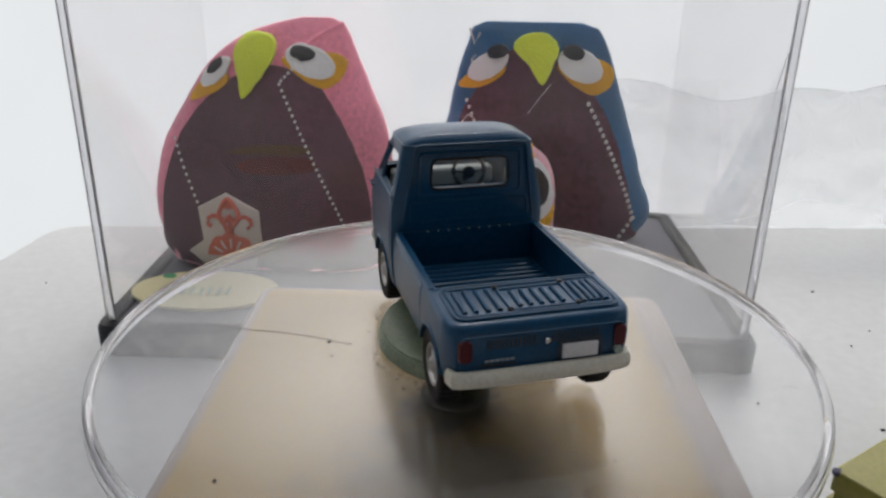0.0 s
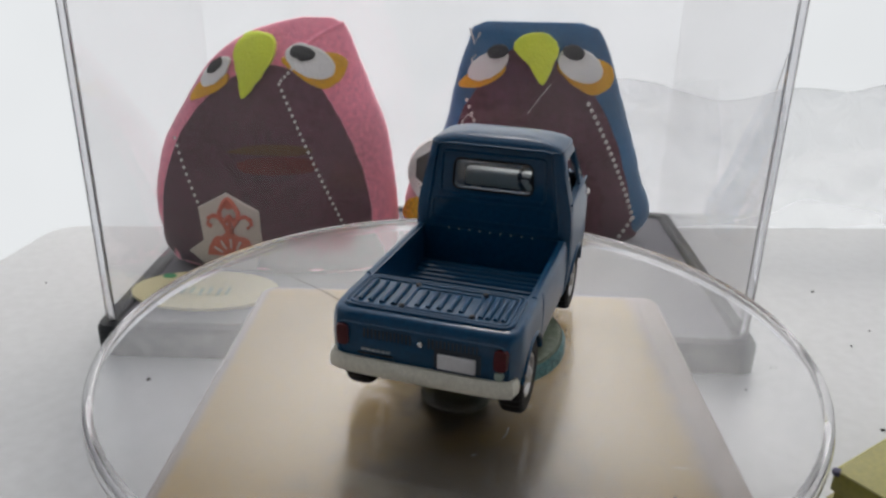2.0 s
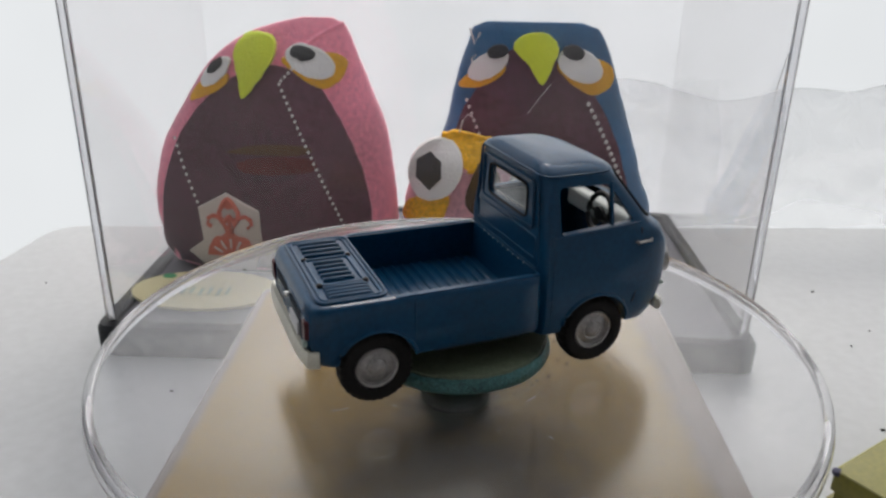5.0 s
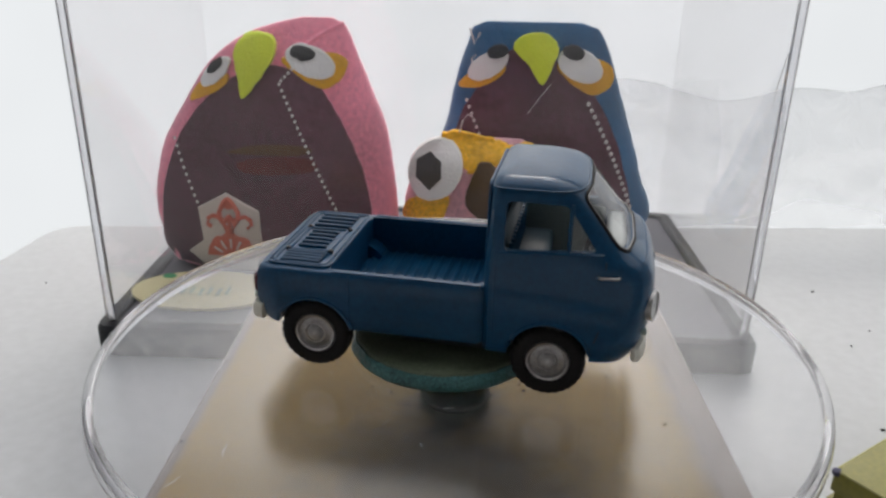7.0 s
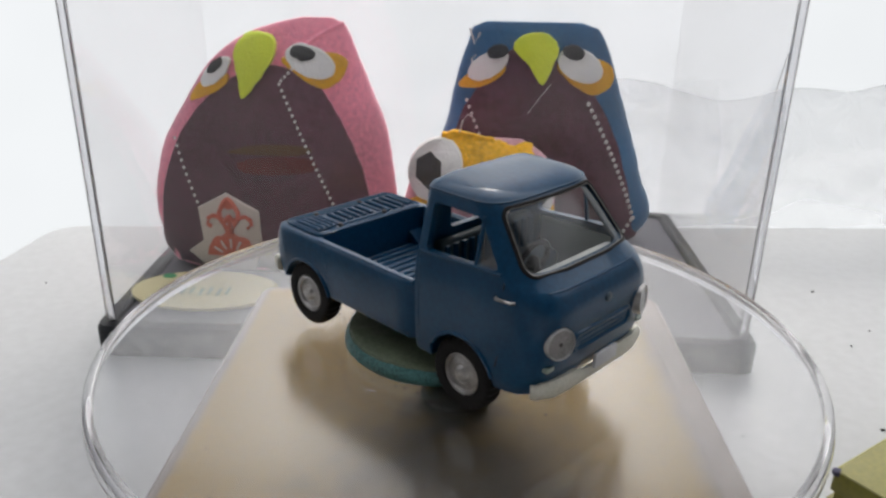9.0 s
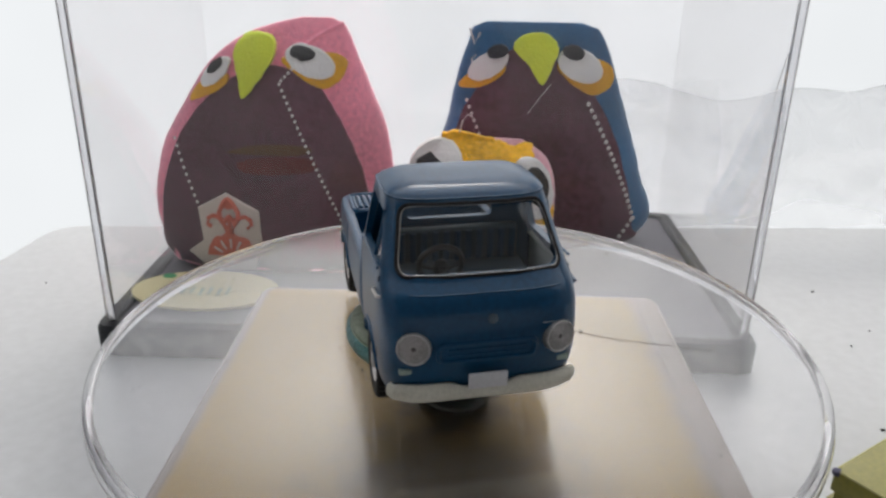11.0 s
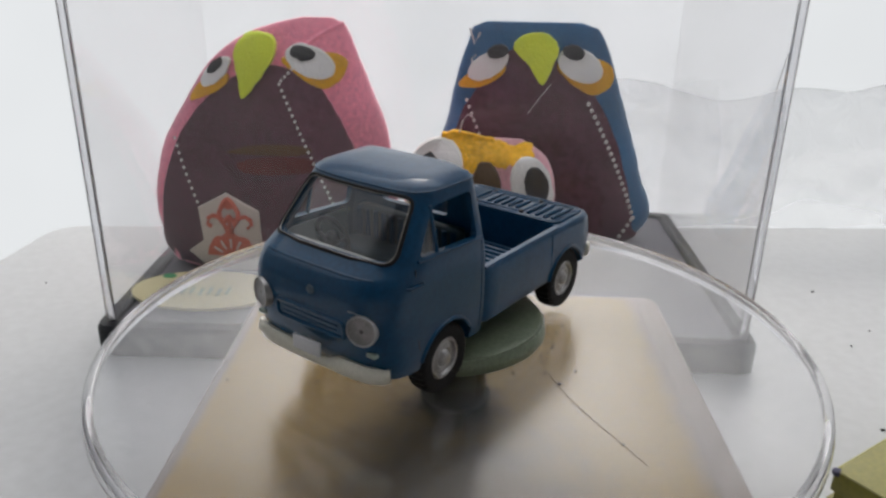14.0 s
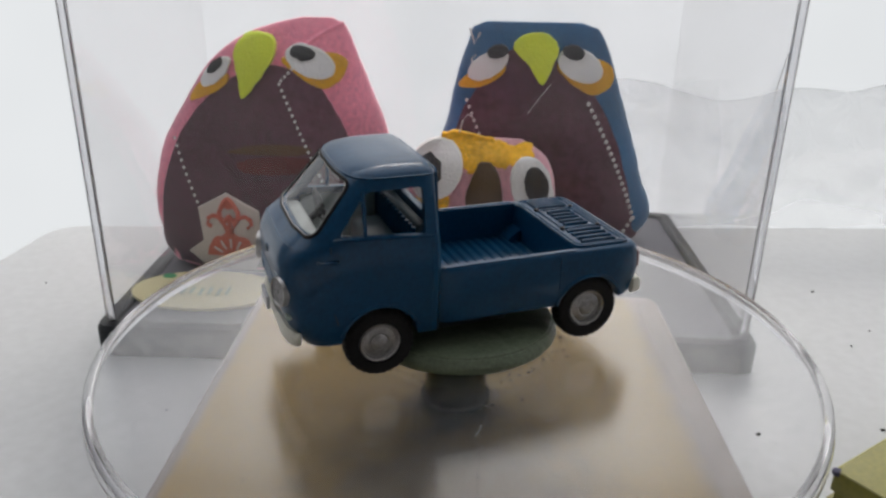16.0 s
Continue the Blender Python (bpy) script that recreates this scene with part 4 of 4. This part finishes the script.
def owl_pink():
    t = thing("owl_soft_toy", "pink felt owl with a plum belly and lime beak", "soft toy", group="owls in the case")
    o = Owl([(6.6, -72, -20, 8), (8.5, -75.5, -17.5, 10), (20, -78.3, -16.2, 11), (32, -77.2, -16.9, 10.5), (41, -74, -18.4, 9.5), (51, -67.5, -21.8, 7.5), (61.3, -59.2, -25.8, 4.5), (66.2, -51, -27.7, 2.6), (68.6, -43.5, -29.2, 1.4), (69.5, -39, -31.5, 0.7)], 101)
    part("body", o.body(), PINK, t, "pink felt body")
    part("belly", o.patch(smooth_loop([(-72, 8), (-75.5, 22), (-70, 40), (-61, 51.5), (-50, 58.5), (-41, 58), (-34.5, 54.5), (-28.5, 45), (-23.8, 33), (-22.0, 20), (-23, 8)], 6), 0.45, 1.2, 10), PLUM, t, "dark plum cotton belly")
    part("stripe", o.patch(smooth_loop([(-57, 38.6), (-50, 40.6), (-40, 40.8), (-36, 39.8), (-38, 38.4), (-48, 38.2)]), 0.62, 0.5, 4), STRIPE_OLIVE, t, "faint olive stripe across the belly")
    part("stripe", o.patch(smooth_loop([(-54, 36.4), (-48, 37.8), (-39, 37.9), (-35, 36.6), (-36.5, 34.2), (-46, 33.4), (-53, 34)]), 0.62, 0.5, 4), STRIPE_RED, t, "faint red stripe across the belly")
    part("beak", o.patch(smooth_loop([(-49.5, 66.3), (-45.2, 65.2), (-44.8, 61), (-49.3, 54.5), (-52.5, 51.3), (-53.3, 55), (-54.6, 61), (-53, 65)]), 1.7, 2.2), LIME, t, "lime felt beak")
    for pts, wh, pu in (
        (smooth_loop([(-43, 60.5), (-39, 56.5), (-33.2, 53.8), (-28.6, 56.5), (-28.2, 60.5), (-33, 62)]), oval(-36.3, 60.0, 6.2, 3.4, -22), oval(-38.0, 61.9, 3.0, 1.7, -10)),
        (smooth_loop([(-66.2, 50.2), (-63.8, 54.2), (-58, 57), (-55.8, 56), (-57.5, 53.6), (-62, 51.2)]), oval(-59.4, 57.0, 4.7, 2.1, 40), oval(-59.3, 58.4, 2.5, 1.2, 38)),
    ):
        e = part("eye", o.patch(pts, 0.8, 1.3), ORANGE, t, "orange felt eye patch")
        part("eye_white", o.patch(wh, 1.35, 1.6), FELT_WHITE, e, "white felt")
        part("pupil", o.patch(pu, 1.8, 1.8), FELT_BLACK, e, "black felt pupil")
    part("stitching", o.stitches((-43.6, 54.8), (-27.6, 18), 27), THREAD, t, "white running stitch")
    part("stitching", o.stitches((-40.6, 58.2), (-43.2, 55.6), 4), THREAD, t, "white running stitch")
    fold = [(-28.9 - 8.3 * u, 68.2 - 4.6 * u + 0.5 * math.sin(3 * u)) for u in (i / 8 for i in range(9))]
    part("fold", tube([(x, o.front(x, z, 0.1), z) for x, z in fold], 0.6), PINK, t, "pinched fold in the pink felt")
    part("stitching", o.stitches((-70.2, 41), (-65.0, 26), 10), THREAD, t, "white running stitch")
    p = part("print_patch", o.patch([(-65.0, 24.6), (-57.5, 28.8), (-49.4, 24.6), (-49.2, 14), (-52, 7.6), (-64, 7.6), (-68.9, 12.4), (-64.4, 16)], 1.0, 1.4, 4), PAPER, t, "off-white printed cotton patch")
    fan = [(-57 + 6.6 * math.cos(a), 11.6 + 6.9 * math.sin(a) * (1 + 0.05 * math.sin(9 * a))) for a in (math.pi * (0.02 + 0.96 * i / 24) for i in range(25))]
    part("print", o.patch(fan, 1.3, 0.7, 4), CORAL, p, "coral fan print")
    for k in range(5):
        a = math.pi * (0.18 + 0.16 * k)
        q = [(-57 + r * math.cos(a), 11.8 + r * math.sin(a)) for r in (2.8, 5.2)]
        part("print", tube([(x, o.front(x, z, 1.55), z) for x, z in q], 0.28), PAPER, p)
    for s in (-1, 1):
        q = [(-57 + s * dx, z) for dx, z in ((0.5, 18.6), (1.2, 20.6), (2.4, 22.4), (4.0, 23.0), (5.3, 22.2), (5.6, 20.8), (4.6, 20.0))]
        part("print", tube([(x, o.front(x, z, 1.25), z) for x, z in q], 0.55), CORAL, p)
    ring = smooth_loop([(-57, 27.3), (-55.3, 25.2), (-54.6, 23.2), (-55.8, 21.6), (-57, 22.9), (-58.2, 21.6), (-59.4, 23.2), (-58.7, 25.2)])
    part("print", tube([(x, o.front(x, z, 1.2), z) for x, z in ring], 0.62, True), CORAL, p)
    part("print", tube([(-57, o.front(-57, z, 1.2), z) for z in (18.0, 19.5, 21.2, 23.0)], 0.5), CORAL, p)
    part("print", o.patch(oval(-57, 26.0, 1.5, 1.3), 1.3, 0.7, 4), CORAL, p)


def owl_blue():
    t = thing("owl_soft_toy", "blue felt owl with a plum belly and lime beak", "soft toy", group="owls in the case")
    o = Owl([(6.6, -11, 46, 8), (8.5, -12, 49.5, 10), (16, -12, 53.4, 11), (28, -9, 49.6, 10.5), (40, -4.9, 45.6, 9.5), (50, -2.3, 42.0, 7.5), (58.5, -0.3, 38.9, 5), (63.5, 1.2, 36.4, 3), (66.0, 2.2, 34.4, 1.8), (67.2, 5.5, 30.5, 0.8)], 122)
    part("body", o.body(), NAVY, t, "blue felt body")
    part("belly", o.patch(smooth_loop([(-6, 8), (-5, 25), (-1.5, 41), (3.0, 50), (8.5, 57), (12.5, 60.6), (20, 60), (27.5, 56), (34, 50), (40, 40), (45.2, 26), (47.6, 14), (46, 8)], 6), 0.45, 1.2, 10), PLUM, t, "dark plum cotton belly")
    part("beak", o.patch(smooth_loop([(18.4, 65.0), (22.5, 64.0), (24.5, 61.2), (23.0, 57.0), (20.4, 52.2), (17.0, 56.6), (12.8, 60.8), (14.2, 63.6)]), 1.7, 2.2), LIME, t, "lime felt beak")
    for pts, wh, pu in (
        (smooth_loop([(-1.4, 50.8), (1, 54), (6, 56.8), (10.8, 56.6), (9.5, 54), (4.5, 51.2)]), oval(6.2, 56.6, 5.9, 2.9, 30), oval(8.6, 60.1, 2.9, 1.6, 12)),
        (smooth_loop([(24.2, 57.5), (27.5, 53), (33.8, 49.7), (38.8, 52), (39.0, 56.4), (33, 59)]), oval(30.2, 57.0, 6.3, 3.9, -22), oval(28.3, 60.3, 2.9, 1.8, -12)),
    ):
        e = part("eye", o.patch(pts, 0.8, 1.3), ORANGE, t, "orange felt eye patch")
        part("eye_white", o.patch(wh, 1.35, 1.6), FELT_WHITE, e, "white felt")
        part("pupil", o.patch(pu, 1.8, 1.8), FELT_BLACK, e, "black felt pupil")
    part("stitching", o.stitches((32.8, 47.6), (47.6, 16.5), 20, 0.8, 0.6), THREAD, t, "white running stitch")
    part("stitching", o.stitches((47.2, 16), (44.4, 11), 4, 0, 0.6), THREAD, t, "white running stitch")
    part("stitching", o.stitches((0.9, 47.6), (5.8, 36), 8, 0, 0.5), THREAD, t, "white running stitch")


def owl_small():
    t = thing("owl_soft_toy", "small pale pink knitted owl with mustard forehead and round eyes", "soft toy", group="owls in the case")
    o = Owl([(6.6, -11, 21, 6), (9, -13.5, 23.5, 8), (20, -14.6, 24.6, 8.5), (29, -13.5, 24.0, 7.5), (36, -9.3, 21.6, 5.5), (38.8, -6.4, 18.2, 3), (40.6, -4.2, 15, 1)], 103)
    part("body", o.body(), PALE_PINK, t, "pale pink knitted body")
    knit = random.Random(6)
    part("forehead", o.patch([(x + knit.uniform(-0.35, 0.35), z + knit.uniform(-0.4, 0.4)) for x, z in smooth_loop([(-4.4, 41.9), (0, 42.4), (7, 41.0), (13, 39.7), (17.2, 39.6), (18.0, 36.6), (15.2, 35.8), (12.3, 35.2), (9.2, 34.6), (4.5, 36.5), (2.4, 33), (-1.0, 36.5), (-5, 40)], 5)], 0.8, 1.6, 6), MUSTARD, t, "mustard yellow forehead")
    part("beak", o.patch(smooth_loop([(4.8, 36.2), (8.2, 35.2), (10.4, 29), (9.8, 23.5), (5.5, 22), (1.2, 26), (2.8, 32.5)]), 1.5, 2.0), BROWN, t, "brown felt beak")
    for pts, wh, pu in (
        (smooth_loop([(-14.4, 20), (-13.4, 25), (-8, 27.5), (-3, 27.5), (-3.6, 23.6), (-6, 20)]), oval(-6.6, 33.6, 6.4, 7.9, -38), [(-8.0, 37.9), (-4.9, 36.0), (-4.9, 32.0), (-8.0, 28.9), (-11.6, 31.4), (-11.4, 35.6)]),
        (smooth_loop([(23.5, 20), (23.5, 25), (18, 24.5), (14, 21), (14.5, 17), (20, 17)]), oval(17.9, 29.6, 5.2, 8.2, 22), oval(18.9, 30.4, 3.0, 5.0, 18)),
    ):
        e = part("eye", o.patch(pts, 0.8, 1.3), MUSTARD, t, "mustard felt eye patch")
        part("eye_white", o.patch(wh, 1.5, 1.8), FELT_WHITE, e, "round white felt")
        part("pupil", o.patch(pu, 2.0, 2.0), FELT_BLACK, e, "charcoal felt pupil")


def name_card():
    t = thing("card_tag", "oval cream card tag with a green dot lying on the tray", "card", (-60.5, 77.5, 7.5), 0)
    o = oval(0, 0, 17.5, 9.6, 0, 40)
    part("card", rings([[(x, y, 0 + (y + 9.6) * 0.05) for x, y in o], [(x, y, 0.6 + (y + 9.6) * 0.05) for x, y in o]]), TAG, t)
    part("dot", rings([[(x, y, 0.62 + (y + 9.6) * 0.05) for x, y in oval(-10.8, 6.2, 1.7, 1.3)], [(x, y, 0.7 + (y + 9.6) * 0.05) for x, y in oval(-10.8, 6.2, 1.6, 1.2)]]), GREEN, t, "green ink dot")
    for k in range(4):
        x = -9.5 + k * 4.3
        part("lettering", merge(*[box(x + dx, x + dx + 0.8, y0, y0 + 3.6, 0.75 + (y0 + 11) * 0.05, 0.95 + (y0 + 11) * 0.05) for dx, y0 in ((0, -3.6), (2, -3))]), PALE_GREEN, t, smooth=0)


def plastic_bag():
    bm = bmesh.new()
    nx, nz = 60, 26
    vs = []
    for j in range(nz + 1):
        row = []
        for i in range(nx + 1):
            u, v = i / nx, j / nz
            x = 44 + 130 * u
            top = 47 - 4 * math.sin(u * 5) - 3 * u + 1.5 * math.sin(u * 17)
            z = 0.05 + top * v
            y = 158 + 0.065 * (x - 60) - 7 * math.sin(math.pi * v) + 4.4 * noise.noise(Vector((x * 0.04, z * 0.07, 3))) + 1.9 * noise.noise(Vector((x * 0.12, z * 0.15, 9)))
            row.append(bm.verts.new((x, y - 6 * (1 - v), z)))
        vs.append(row)
    for j in range(nz):
        for i in range(nx):
            bm.faces.new((vs[j][i], vs[j][i + 1], vs[j + 1][i + 1], vs[j + 1][i]))
    edge = [v.co.copy() for v in vs[nz]]
    t = thing("plastic_bag", "crumpled thin clear plastic bag standing behind the case", "plastic bag")
    part("film", bm, FILM, t, "creased clear film", 80)
    part("folded_edge", tube(edge, 0.14, seg=6), FILM, t, "folded upper edge of the film")


def yellow_carton():
    t = thing("yellow_carton", "small flat yellow card box with a pale-edged lid on the table", "box", (60.2, 11.4, 0), 35.5)
    part("box_body", box(0.3, 44, -30, -0.3, 0, 8.0, 0.4), YELLOW, t, "yellow card box")
    part("ledge", box(-0.4, 44.4, -30.4, 0.4, 4.6, 6.6, 0.3), YELLOW, t)
    lid = part("lid", box(-0.2, 44.2, -30.2, 0.2, 8.05, 12.0, 0.35), YELLOW, t, "yellow lid with a pale edge")
    rim = [(-0.05, -30.0), (-0.05, 0.05), (44.0, 0.05)]
    part("pale_edge", tube([(x, y, 11.85) for x, y in rim], 0.22), YELLOW_PALE, lid, "pale lid edge")
    part("corner_smudge", lathe([(0.7, 11.2), (0.75, 11.9), (0.3, 12.2)], 12, "z", (0.1, -0.2, 0)), SMUDGE, lid, "dark blue-grey rubbed corner")
    part("scuff", merge(box(7.0, 7.8, -4.6, -4.3, 12.01, 12.05), box(8.6, 9.5, -5.6, -5.2, 12.01, 12.05), box(10.4, 10.9, -4.9, -4.7, 12.01, 12.05)), BROWN, lid, "small brown scuffs", 0)


FIBRE = ((10.2, 31.2), (0.6, 15.0))
room()
table()
scatter()
turntable()
display_case()
owl_pink()
owl_blue()
owl_small()
name_card()
plastic_bag()
yellow_carton()
dish_thing, putty_thing, truck_thing = dish(), putty(), toy_truck()


def heading(t):
    u = t / 8
    return 106.752 - 16.6275 * t + 0.587 * u * (u - 1)


def motions():
    """The dish, the putty and the truck turn together, clockwise from above."""
    for ob in (dish_thing, putty_thing, truck_thing):
        z = ob.matrix_basis.translation.z
        walk(ob, [(0.5 * k, pose(0, 0, z, 0, 0, heading(0.5 * k))) for k in range(33)])


motions()
